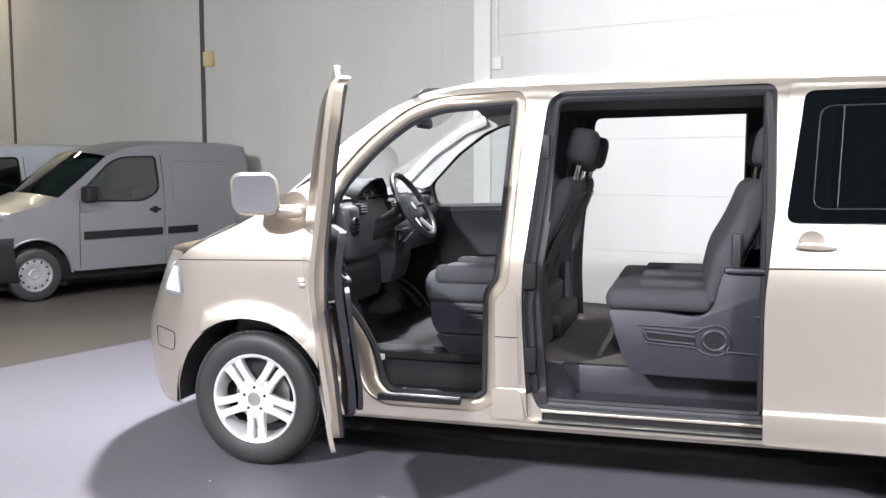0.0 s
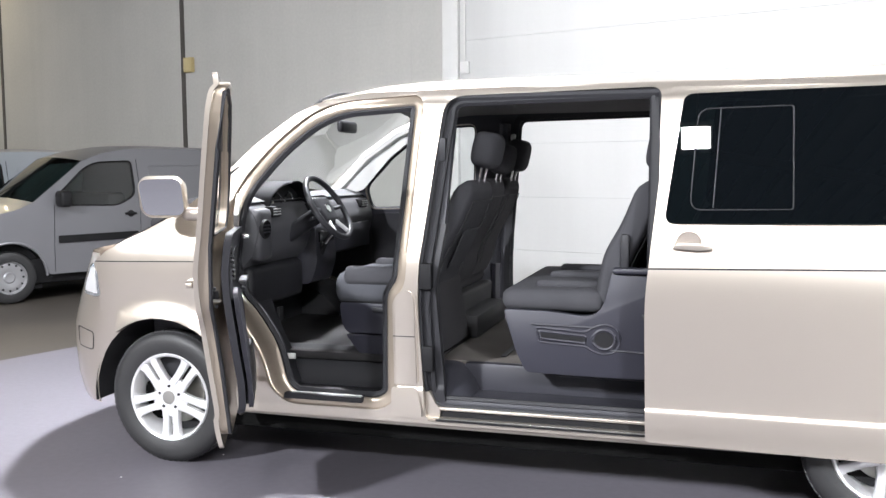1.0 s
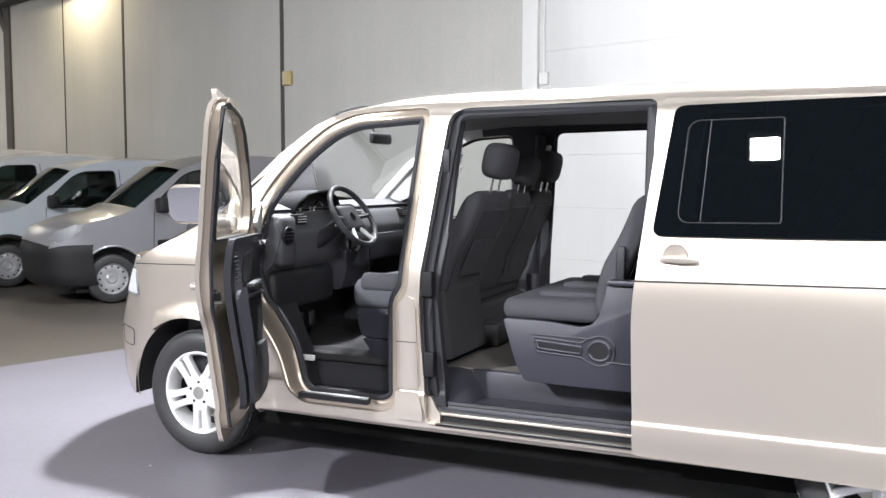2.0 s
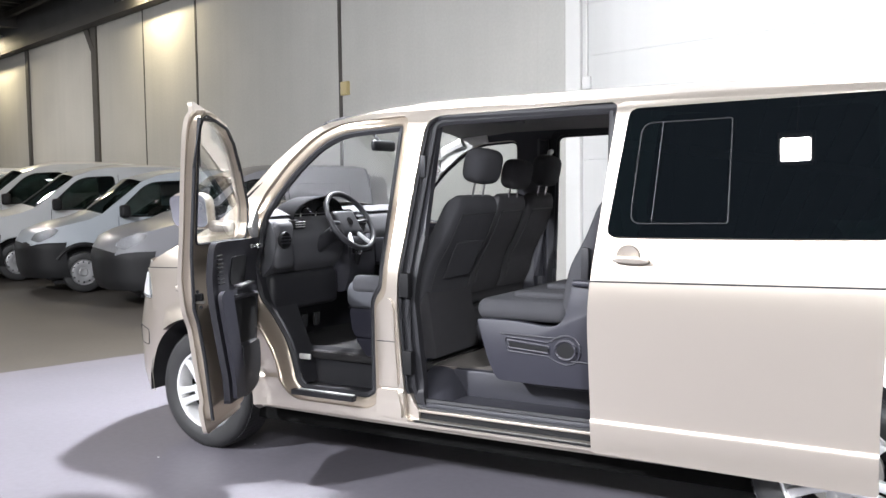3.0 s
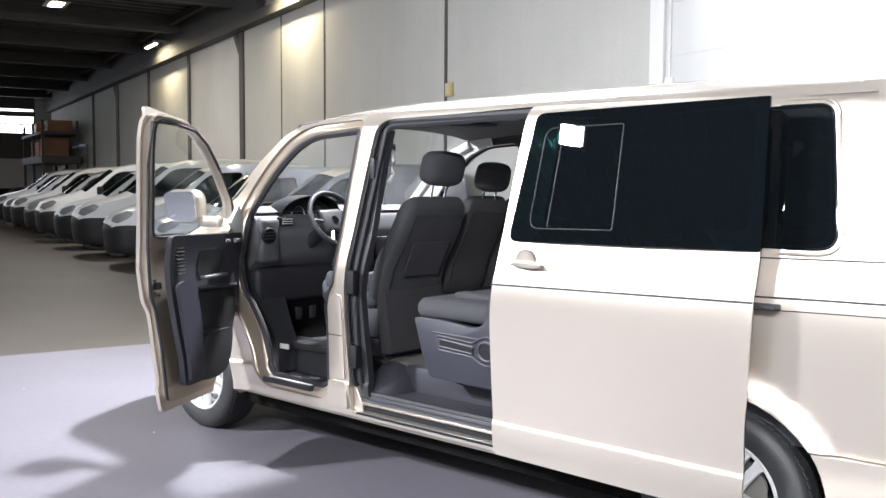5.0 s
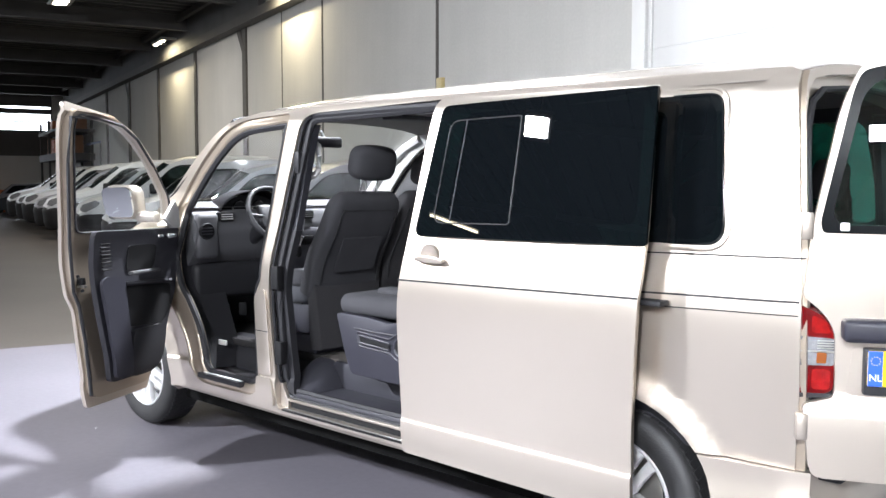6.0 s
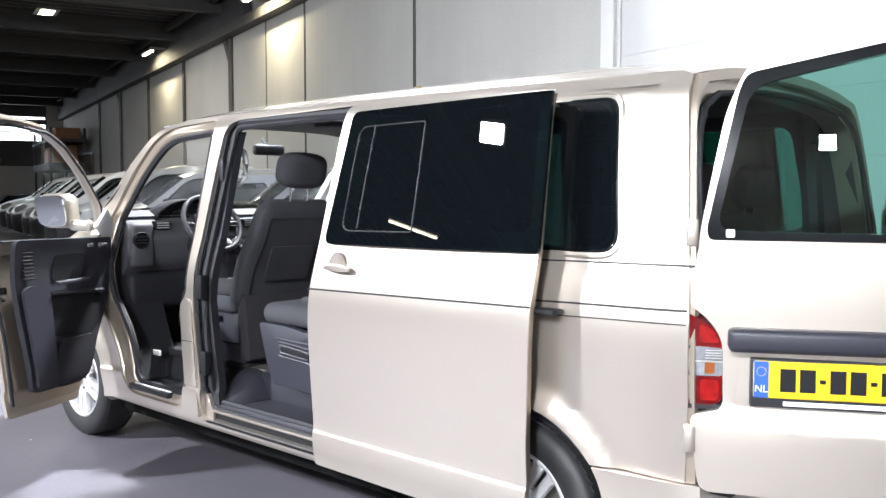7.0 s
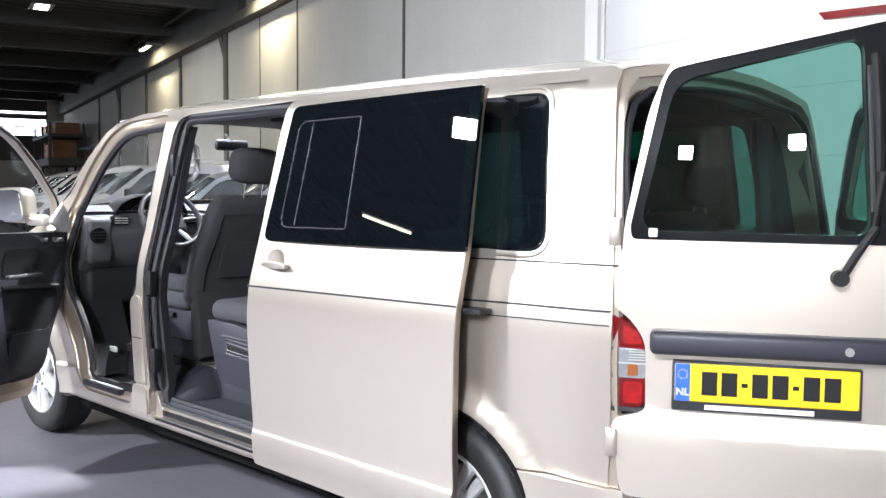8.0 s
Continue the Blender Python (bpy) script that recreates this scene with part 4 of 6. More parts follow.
    for cx in (FRONT_ARCH[0], REAR_ARCH[0]):
        for far in (False, True):
            own = bmesh.new()
            r = 0.432
            pts = [(cx + r * math.cos(radians(a)), 0.345 + r * math.sin(radians(a))) for a in range(-5, 186, 10)]
            for (xa, za), (xb, zb) in zip(pts, pts[1:]):
                own.faces.new([own.verts.new(p) for p in ((xa, 0.035, za), (xb, 0.035, zb), (xb, 0.45, zb), (xa, 0.45, za))])
            own.faces.new([own.verts.new((x, 0.45, z)) for x, z in pts])
            bmesh.ops.remove_doubles(own, verts=own.verts, dist=1e-4)
            part("wheel_housing", flip(own) if far else own, RUBBER, van)
    return van


def wheel_mesh(van, cx, far):
    w = new("wheel")
    w.parent = van
    turn = Matrix.Rotation(math.pi, 4, "Z") if far else Matrix()
    w.matrix_basis = Matrix.Translation((cx, WIDTH - 0.158 if far else 0.158, 0.345)) @ turn
    part("tyre", lathe([(0.222, -0.085), (0.232, -0.105), (0.262, -0.117), (0.300, -0.118), (0.326, -0.108), (0.340, -0.088), (0.345, -0.05), (0.345, 0.05), (0.340, 0.088), (0.32, 0.11), (0.26, 0.115), (0.222, 0.1)], 56, close=True), TYRE, w)
    tread = bmesh.new()
    for k in range(64):
        m = Matrix.Rotation(2 * math.pi * k / 64, 4, "Y") @ Matrix.Translation((0.3435, 0, 0))
        for y0 in (-0.086, -0.03, 0.03):
            box(-0.004, 0.0025, y0, y0 + 0.052, -0.013, 0.013, m=m @ Matrix.Rotation(0.25, 4, "X"), bm=tread)
    part("tread", tread, TYRE, w, smooth=0)
    part("rim", lathe([(0.205, 0.09), (0.222, 0.0), (0.225, -0.085), (0.231, -0.102), (0.226, -0.108), (0.216, -0.104), (0.208, -0.085), (0.204, 0.0), (0.19, 0.085)], 48, close=True), ALLOY, w, "silver alloy rim")
    part("brake_disc", lathe([(0.0, -0.01), (0.15, -0.01), (0.155, 0.0), (0.15, 0.012), (0.0, 0.012)], 32), STEEL, w)
    part("drum", lathe([(0.0, 0.02), (0.2, 0.02), (0.2, 0.09), (0.0, 0.09)], 24), DARKPLASTIC, w)
    for k in range(5):
        a = -math.pi / 2 + 2 * math.pi * k / 5 + (0.05 if far else 0.0)
        m = Matrix.Rotation(-a, 4, "Y")
        bm = bmesh.new()
        for s in (-1, 1):
            leg = [(0.055, s * 0.008), (0.055, s * 0.050), (0.12, s * 0.046), (0.19, s * 0.052), (0.218, s * 0.068), (0.218, s * 0.012), (0.12, s * 0.009)]
            leg = leg if s > 0 else leg[::-1]
            prism(leg, -0.100, -0.062, 0.007, 2, bm=bm, m=m)
        prism([(0.06, -0.022), (0.105, -0.018), (0.105, 0.018), (0.06, 0.022)], -0.092, -0.06, 0.004, 1, bm=bm, m=m)
        part("spoke", bm, ALLOY, w)
    hub = part("hub", lathe([(0.0, -0.106), (0.042, -0.106), (0.046, -0.101), (0.072, -0.099), (0.078, -0.06), (0.0, -0.05)], 28), ALLOY, w)
    part("hub_cap", lathe([(0.0, -0.112), (0.034, -0.110), (0.038, -0.102), (0.0, -0.1)], 24), STEEL, hub, "round hub cap with a plain badge")
    for k in range(5):
        a = -math.pi / 2 + 2 * math.pi * (k + 0.5) / 5
        p = (0.059 * math.cos(a), -0.098, 0.059 * math.sin(a))
        part("wheel_bolt", rod(p, (p[0], -0.105, p[2]), 0.008, 6), DARKPLASTIC, hub)
    return w


VAN = build_van()
for wheel_x in (-0.017, 3.385):
    for is_far in (False, True):
        wheel_mesh(VAN, wheel_x, is_far)


def slide_door(van, far):
    """The sliding door, run back along the flank."""
    off = -0.100
    d = new("sliding_door")
    d.parent = van
    d["label"] = "open sliding door with black privacy glass"

    def flank(x, z):
        return smooth_table(SIDE, z) + off

    def put(name, bm, mat, parent, lab=""):
        return part(name, flip(bm) if far else bm, mat, parent, lab)
    outline = rounded([(2.405, 0.345), (2.395, 0.95), (2.485, 1.862), (3.54, 1.848), (3.565, 1.30), (3.557, 1.0), (3.535, 0.62), (3.535, 0.33)], [0.02, 0.1, 0.02, 0.012, 0.05, 0.05, 0.05, 0.02], 4)
    window = rounded([(2.63, 1.36), (2.67, 1.79), (3.5, 1.80), (3.52, 1.36)], 0.05, 4)
    cuts = [2.45 + 0.1 * k for k in range(11)]
    put("panel", sheet(outline, [window], flank, 0.007, cuts, CUT_Z), GOLD, d)
    # body colour in shadow, put into the paint
    put("inner_panel", sheet(inset(outline, 0.014), [window], lambda x, z: flank(x, z) + 0.0075, 0.036, [], CUT_Z), SHADEGOLD, d, "inner panel in body paint darkened for shade")
    glass = rounded([(2.470, 1.283), (2.540, 1.826), (3.545, 1.842), (3.570, 1.292)], [0.045, 0.04, 0.006, 0.01], 5)

    def glass_y(x, z):                                # straight up and down, faintly bowed along the flank
        return 0.104 + 0.202 * (z - 1.70) + (x - 3.0) ** 2 / 34 + off
    g = put("window", sheet(glass, [], glass_y, 0.013, [2.45 + 0.05 * k for k in range(24)]), FARGLASS if far else PRIVACY, d, "tinted door glass" if far else "black privacy glass")
    vent = rounded([(2.572, 1.340), (2.600, 1.760), (2.972, 1.766), (2.975, 1.345)], [0.05, 0.05, 0.012, 0.012], 5)
    put("vent_frame", ring_tube(vent, glass_y, 0.003, -0.001), DARKPLASTIC, g, "slim frame of the sliding vent pane")
    put("vent_edge", sweep([(2.665 + (z - 1.35) * 0.06, glass_y(2.7, z) - 0.001, z) for z in (1.35, 1.5, 1.65, 1.765)], 0.0025, 6), PLASTIC, g)
    put("groove", sheet([(2.40, 1.090), (3.558, 1.110), (3.558, 1.117), (2.40, 1.097)], [], lambda x, z: flank(x, z) - 0.0025, 0.003, cuts, CUT_Z), SEAL, d, "dark crease line")
    # handle: a round dish with a grip across it
    hx, hz = 2.570, 1.192
    dish = lathe([(0.0, 0.004), (0.04, 0.0), (0.05, -0.004), (0.053, 0.0), (0.053, 0.01), (0.0, 0.012)], 24, m=Matrix.Translation((hx, flank(hx, hz) - 0.001, hz + 0.008)))
    put("handle_dish", dish, GOLD, d)
    grip = rounded([(hx - 0.068, hz - 0.008), (hx - 0.04, hz + 0.013), (hx + 0.05, hz + 0.011), (hx + 0.096, hz + 0.002), (hx + 0.096, hz - 0.012), (hx + 0.03, hz - 0.017)], 0.012, 3)
    put("handle", prism(grip, flank(hx, hz) - 0.030, flank(hx, hz) - 0.008, 0.006, 2), GOLD, d, "body-coloured door handle")
    put("roller_arm", box(3.48, 3.615, -0.045, 0.02, 1.084, 1.103, 0.005), DARKPLASTIC, d, "black roller arm in the rail")
    return d


def front_door(van):
    """The cab door, swung far out on its front hinges."""
    d = new("front_door")
    d.parent = van
    d["label"] = "open cab door with clear window"
    hinge = Vector((0.35, 0.10, 0))
    swing = Matrix.Translation(hinge) @ Matrix.Rotation(radians(-64), 4, "Z") @ Matrix.Translation(-hinge)

    def put(name, bm, mat, parent=d, lab="", smooth=40):
        for q in bm.verts:                   # the hinge line leans
            q.co.y -= (q.co.z - 1.1) * 0.08
            q.co.x += 0.03 * max(0, min((q.co.x - 1.0) / 0.2, 1))
        bm.transform(swing)
        return part(name, bm, mat, parent, lab, smooth)

    def flank(x, z):
        return smooth_table(SIDE, min(z, 1.85)) - 0.004
    out = rounded([(0.70, 0.352), (0.63, 0.44), (0.565, 0.62), (0.475, 0.745), (0.40, 0.84), (0.372, 1.0), (0.362, 1.33), (0.40, 1.40), (0.625, 1.64), (0.80, 1.775), (0.93, 1.842), (1.325, 1.898),
                   (1.317, 1.72), (1.225, 1.0), (1.222, 0.93), (1.185, 0.86), (1.185, 0.352)], [0.02, 0.05, 0.08, 0.08, 0.08, 0.1, 0.03, 0.04, 0.15, 0.2, 0.1, 0.02, 0.1, 0.02, 0.02, 0.03, 0.02], 3)
    hole = rounded([(0.425, 1.33), (0.45, 1.42), (0.645, 1.628), (0.81, 1.752), (0.945, 1.806), (1.262, 1.842), (1.262, 1.72), (1.205, 1.25), (0.445, 1.235)], [0.02, 0.04, 0.1, 0.1, 0.06, 0.05, 0.1, 0.04, 0.03], 4)
    cuts = [0.4 + 0.1 * k for k in range(9)]
    put("skin", sheet(out, [hole], flank, 0.02, cuts, CUT_Z), GOLD)
    inner = rounded([(0.735, 0.40), (0.66, 0.47), (0.60, 0.63), (0.51, 0.76), (0.44, 0.86), (0.41, 1.02), (0.395, 1.31), (0.42, 1.40), (0.635, 1.635), (0.80, 1.762), (0.94, 1.822), (1.295, 1.868),
                     (1.295, 1.7), (1.205, 0.95), (1.175, 0.88), (1.17, 0.40)], 0.05, 3)
    put("inner_frame", sheet(inner, [hole], lambda x, z: flank(x, z) + 0.014, 0.046, cuts, CUT_Z), SHADEGOLD, lab="door frame in body paint darkened for shade")
    put("glass", sheet(hole, [], lambda x, z: flank(x, z) + 0.04, 0.0, cuts, CUT_Z), CLEAR, lab="clear door window").visible_shadow = False
    put("window_seal", ring_tube(hole, flank, 0.006, 0.062), SEAL)
    put("edge_seal", sweep([(x, flank(x, z) + 0.06, z) for x, z in ((1.18, 0.42), (1.182, 0.7), (1.19, 0.88), (1.215, 0.95), (1.24, 1.2), (1.29, 1.6), (1.30, 1.82), (1.1, 1.825), (0.92, 1.8), (0.78, 1.735), (0.62, 1.6))], 0.009, 6), SEAL)
    # inner trim panel with pockets
    trim_y = [(0.44, 0.085), (0.6, 0.105), (0.9, 0.105), (1.2, 0.105), (1.26, 0.11)]

    def trim(x, z):
        return flank(x, z) + lerp_table(trim_y, z)
    panel = rounded([(0.78, 0.47), (0.69, 0.52), (0.62, 0.68), (0.54, 0.80), (0.47, 0.90), (0.44, 1.04), (0.43, 1.24), (1.16, 1.255), (1.145, 0.85), (1.115, 0.47)], [0.04, 0.05, 0.08, 0.08, 0.06, 0.06, 0.03, 0.03, 0.1, 0.05], 4)
    t = put("trim_panel", sheet(panel, [], trim, 0.03, cuts, CUT_Z), PLASTIC, lab="dark grey moulded door lining")
    put("lower_pad", sheet(rounded([(0.80, 0.475), (0.73, 0.52), (0.66, 0.68), (0.66, 0.72), (0.94, 0.72), (1.0, 0.55), (0.98, 0.475)], 0.04, 3), [], lambda x, z: trim(x, z) + 0.03, 0.03, cuts, CUT_Z), DARKPLASTIC, t)
    put("map_pocket", sheet(rounded([(0.56, 0.79), (0.53, 0.93), (0.95, 0.955), (0.96, 0.74), (0.66, 0.72)], 0.03, 3), [], lambda x, z: trim(x, z) + 0.032, 0.004, cuts, CUT_Z), INK, t, "dark open map pocket")
    put("pocket_rim", sweep([(x, trim(x, 0.95) + 0.045, z) for x, z in ((0.53, 0.945), (0.7, 0.955), (0.95, 0.967))], 0.012, 6), PLASTIC, t)
    put("pull_recess", sheet(rounded([(0.66, 1.06), (0.64, 1.15), (0.70, 1.165), (0.90, 1.165), (0.92, 1.03), (0.70, 1.02)], 0.025, 3), [], lambda x, z: trim(x, z) + 0.032, 0.004, cuts, CUT_Z), INK, t, "dark door pull recess")
    put("pull_grip", box(0.68, 0.93, 0.15, 0.185, 1.012, 1.03, 0.006), DASHGREY, t)
    put("side_bolster", sheet(rounded([(0.985, 0.49), (0.965, 1.0), (1.085, 1.02), (1.135, 1.0), (1.108, 0.5)], 0.02, 3), [], lambda x, z: trim(x, z) + 0.042, 0.02, cuts, CUT_Z), BLUEPLASTIC, t)
    for k in range(9):
        put("speaker_slat", box(1.05, 1.115, 0.14, 0.152, 1.05 + 0.019 * k, 1.058 + 0.019 * k, 0.002, 1), INK, t)
    put("inside_handle", box(0.52, 0.60, 0.175, 0.20, 1.19, 1.215, 0.006), CHROME, t, "chrome inside handle")
    put("window_switch", box(0.63, 0.68, 0.172, 0.19, 1.195, 1.215, 0.004), CHROME, t)
    put("latch", box(1.162, 1.186, 0.05, 0.085, 0.985, 1.02, 0.003, 1), INK, d, "door latch")
    put("striker_rim", box(1.16, 1.187, 0.045, 0.09, 0.972, 0.982, 0.002, 1), STEEL)
    for z in (1.03, 0.955):
        put("screw", rod((1.192 if z > 1 else 1.17, 0.07, z), (1.20 if z > 1 else 1.18, 0.07, z), 0.008, 8), DARKPLASTIC)
    put("outer_handle", prism(rounded([(1.0, 1.02), (1.17, 1.03), (1.17, 1.058), (1.02, 1.055)], 0.012, 3), -0.045, -0.02, 0.005, 2), GOLD)
    for z in (0.72, 1.12):
        put("hinge", box(0.352, 0.42, 0.03, 0.075, z - 0.035, z + 0.035, 0.006), DARKPLASTIC)
    # mirror on the door
    m = put("mirror", box(0.346, 0.491, -0.312, -0.084, 1.285, 1.49, 0.06, 5), GOLD, d, "large body-coloured wing mirror")
    put("mirror_foot", box(0.396, 0.466, -0.114, 0.03, 1.27, 1.335, 0.025, 3), GOLD, m)
    put("mirror_glass", prism(rounded([(-0.288, 1.302), (-0.298, 1.472), (-0.100, 1.478), (-0.098, 1.298)], 0.045, 5), -0.496, -0.484, m=Matrix.Translation((0.488, 0, 1.385)) @ Matrix.Rotation(radians(6), 4, "Y") @ Matrix.Translation((-0.486, 0, -1.385)) @ Matrix(((0, -1, 0, 0), (1, 0, 0, 0), (0, 0, 1, 0), (0, 0, 0, 1)))), MIRROR, m, "mirror glass")
    put("sail", sheet([(0.40, 1.24), (0.47, 1.24), (0.555, 1.30), (0.47, 1.40), (0.42, 1.34)], [], lambda x, z: flank(x, z) + 0.1, 0.02), TRIMGREY, d)
    return d


def rear_door(van, far):
    """A rear wing door, swung out on the corner of the body."""
    d = new("rear_door")
    d.parent = van
    d["label"] = "open rear wing door with tinted glass"
    base = Vector((4.076, 0.022, 0))
    swing = Matrix.Translation(base) @ Matrix.Rotation(radians(29), 4, "Z")

    # local x runs along the door from its hinge, local y is its depth
    def put(name, bm, mat, parent=d, lab="", smooth=40):
        bm.transform(swing)
        return part(name, flip(bm) if far else bm, mat, parent, lab, smooth)

    def edge(z):
        return max(smooth_table(SIDE, z), 0.0)

    def bow(x, z):
        b = 0.03 * ((x - 0.8) / 0.8) ** 2 + max(z - 1.2, 0) * 0.03
        return b - 0.028 * max(0, min((0.845 - z) / 0.05, 1))
    out = rounded([(0.03, 0.585), (0.004, 0.815), (0.10, 0.838), (0.097, 1.05), (0.05, 1.115), (0.0, 1.15), (0.03, 1.4), (0.095, 1.74), (0.15, 1.868), (0.23, 1.925), (0.42, 1.98), (0.82, 2.02), (0.82, 0.585)],
                  [0.04, 0.02, 0.02, 0.05, 0.05, 0.02, 0.05, 0.05, 0.05, 0.1, 0.1, 0.03, 0.03], 3)
    hole = rounded([(0.072, 1.378), (0.165, 1.812), (0.665, 1.922), (0.70, 1.372)], [0.06, 0.07, 0.045, 0.05], 5)
    cuts = [0.1 * k for k in range(1, 9)]
    cz = [0.7, 0.78, 0.80, 0.82, 0.84, 0.86, 0.9, 1.0, 1.1, 1.2, 1.3, 1.4, 1.5, 1.6, 1.7, 1.8, 1.88]
    put("panel", sheet(out, [hole], bow, 0.03, cuts, cz), GOLD)
    glass = rounded([(0.052, 1.352), (0.045, 1.385), (0.130, 1.795), (0.152, 1.850), (0.79, 1.975), (0.79, 1.348)], [0.03, 0.03, 0.06, 0.06, 0.03, 0.03], 4)
    band = sheet(glass, [hole], lambda x, z: bow(x, z) - 0.005, 0.004, cuts, cz)
    put("window_border", band, ENAMEL, d, "black enamel border of the rear window")
    g = put("window", sheet(hole, [], lambda x, z: bow(x, z) - 0.003, 0.0, cuts, cz), GREENGLASS, d, "green tinted rear window")
    g.visible_shadow = False
    put("inner_lining", sheet(rounded([(0.14, 0.66), (0.13, 0.9), (0.14, 1.2), (0.16, 1.35), (0.78, 1.35), (0.78, 0.66)], 0.04, 3), [], lambda x, z: bow(x, z) + 0.03, 0.02, cuts, cz), PLASTIC, d, "grey door lining")
    put("inner_rim", sheet(rounded([(0.05, 1.33), (0.145, 1.84), (0.79, 1.965), (0.80, 1.33)], 0.05, 4), [hole], lambda x, z: bow(x, z) + 0.03, 0.02, cuts, cz), PLASTIC, d)
    for z in (0.745, 1.375):
        h = put("hinge", box(-0.016, 0.020, -0.012, 0.03, z - 0.042, z + 0.042, 0.006), GOLD, d, "body-coloured hinge")
    if not far:
        bar = put("handle_bar", box(0.11, 0.80, -0.05, 0.03, 1.022, 1.092, 0.018, 3), material("slate_black_grip_plastic", (0.020, 0.020, 0.029), 0.45, 0, 0.05, 4, 300, 0.1, spec=0.35), d, "dark slate grip bar over the plate")
        put("lock", rod((0.645, -0.055, 1.056), (0.645, -0.04, 1.056), 0.012, 14), STEEL, bar)
        put("plate_recess", sheet(rounded([(0.13, 0.848), (0.15, 1.02), (0.78, 1.02), (0.78, 0.848)], 0.02, 3), [], lambda x, z: bow(x, z) - 0.003, 0.002, cuts, cz), GOLD, d)
        p0, k = 0.183, 0.955                 # plate's left end, and the pitch of its marks
        plate = put("plate_holder", box(p0 - 0.008, p0 + 0.505, -0.02, 0.016, 0.858, 1.003, 0.006), DARKPLASTIC, d, "black plate holder")
        put("number_plate", box(p0, p0 + 0.497, -0.026, -0.018, 0.888, 0.998, 0.004, 1), PLATEYELLOW, plate, "yellow number plate")
        put("country_band", box(p0 + 0.001, p0 + 0.043, -0.0275, -0.02, 0.889, 0.997, 0.002, 1), PLATEBLUE, plate)
        for j in range(10):
            a = 2 * math.pi * j / 10
            put("star", box(p0 + 0.0205 + 0.013 * math.cos(a), p0 + 0.0235 + 0.013 * math.cos(a), -0.0285, -0.026, 0.966 + 0.013 * math.sin(a), 0.969 + 0.013 * math.sin(a)), PLATEYELLOW, plate, smooth=0)
        text = bpy.data.curves.new("country_code", "FONT")
        text.body, text.size, text.extrude, text.align_x = "NL", 0.030, 0.0004, "CENTER"
        text.materials.append(WHITEINK)
        code = new("country_code", text)
        code.parent = plate
        code.matrix_basis = swing @ pose(p0 + 0.022, -0.0282, 0.906, 90)
        x = p0 + 0.075
        for wide in (0.043, 0.043, 0.017, 0.043, 0.043, 0.017, 0.043, 0.043):
            tall = 0.068 if wide > 0.03 else 0.012
            put("plate_bar", box(x, x + wide, -0.0285, -0.025, 0.943 - tall / 2, 0.943 + tall / 2), INK, plate, smooth=0)
            x += wide + 0.0115
        put("dealer_bar", box(p0 + 0.085, p0 + 0.38, -0.0225, -0.0195, 0.866, 0.879), WHITEINK, plate, smooth=0)
        put("high_brake_light", sheet([(0.545, 1.990), (0.56, 1.972), (0.82, 1.990), (0.82, 2.014)], [], lambda x, z: bow(x, z) - 0.012, 0.02, cuts, []), REDLENS, d, "red high brake light")
        w = put("wiper", sweep([(0.628, -0.03, 1.268), (0.655, -0.035, 1.32), (0.705, -0.03, 1.40), (0.712, -0.025, 1.55), (0.700, -0.02, 1.72), (0.690, -0.012, 1.87)], 0.012, 8), INK, d, "black wiper arm")
        put("pivot", rod((0.618, -0.045, 1.256), (0.618, 0.012, 1.256), 0.022, 14), INK, w)
        put("blade", sweep([(0.70, -0.01, 1.44), (0.69, -0.005, 1.64), (0.678, 0.0, 1.84)], 0.007, 6), RUBBER, w)
        put("spray_nozzle", box(0.10, 0.125, -0.0, 0.02, 1.36, 1.385, 0.004), WHITEINK, d)
    return d


def cushion(x0, x1, y0, y1, z0, z1, r, bm=None, puff=0.012):
    own = box(x0, x1, y0, y1, z0, z1, r, 4)
    cx, cy = (x0 + x1) / 2, (y0 + y1) / 2
    for v in own.verts:
        if v.co.z > z1 - r * 0.3:
            v.co.z += puff * (1 - min(1, abs(v.co.y - cy) / ((y1 - y0) / 2)) ** 2)
    return joined(bm, own)


def power(v, e):
    return math.copysign(abs(v) ** e, v)


def soft_body(rings, n, bm=None, e=0.45):
    """Padding lofted through rings of (centre, half width in y, half depth vector)."""
    own = bmesh.new()
    rows = []
    for c, w, d in rings:
        row = []
        for k in range(n):
            t = 2 * math.pi * k / n
            row.append(own.verts.new(Vector(c) + Vector((0, w, 0)) * power(math.cos(t), e) + Vector(d) * power(math.sin(t), e)))
        rows.append(row)
    for p, q in zip(rows, rows[1:]):
        for k in range(n):
            own.faces.new((p[k], p[(k + 1) % n], q[(k + 1) % n], q[k]))
    own.faces.new(rows[0][::-1])
    own.faces.new(rows[-1])
    return joined(bm, own)


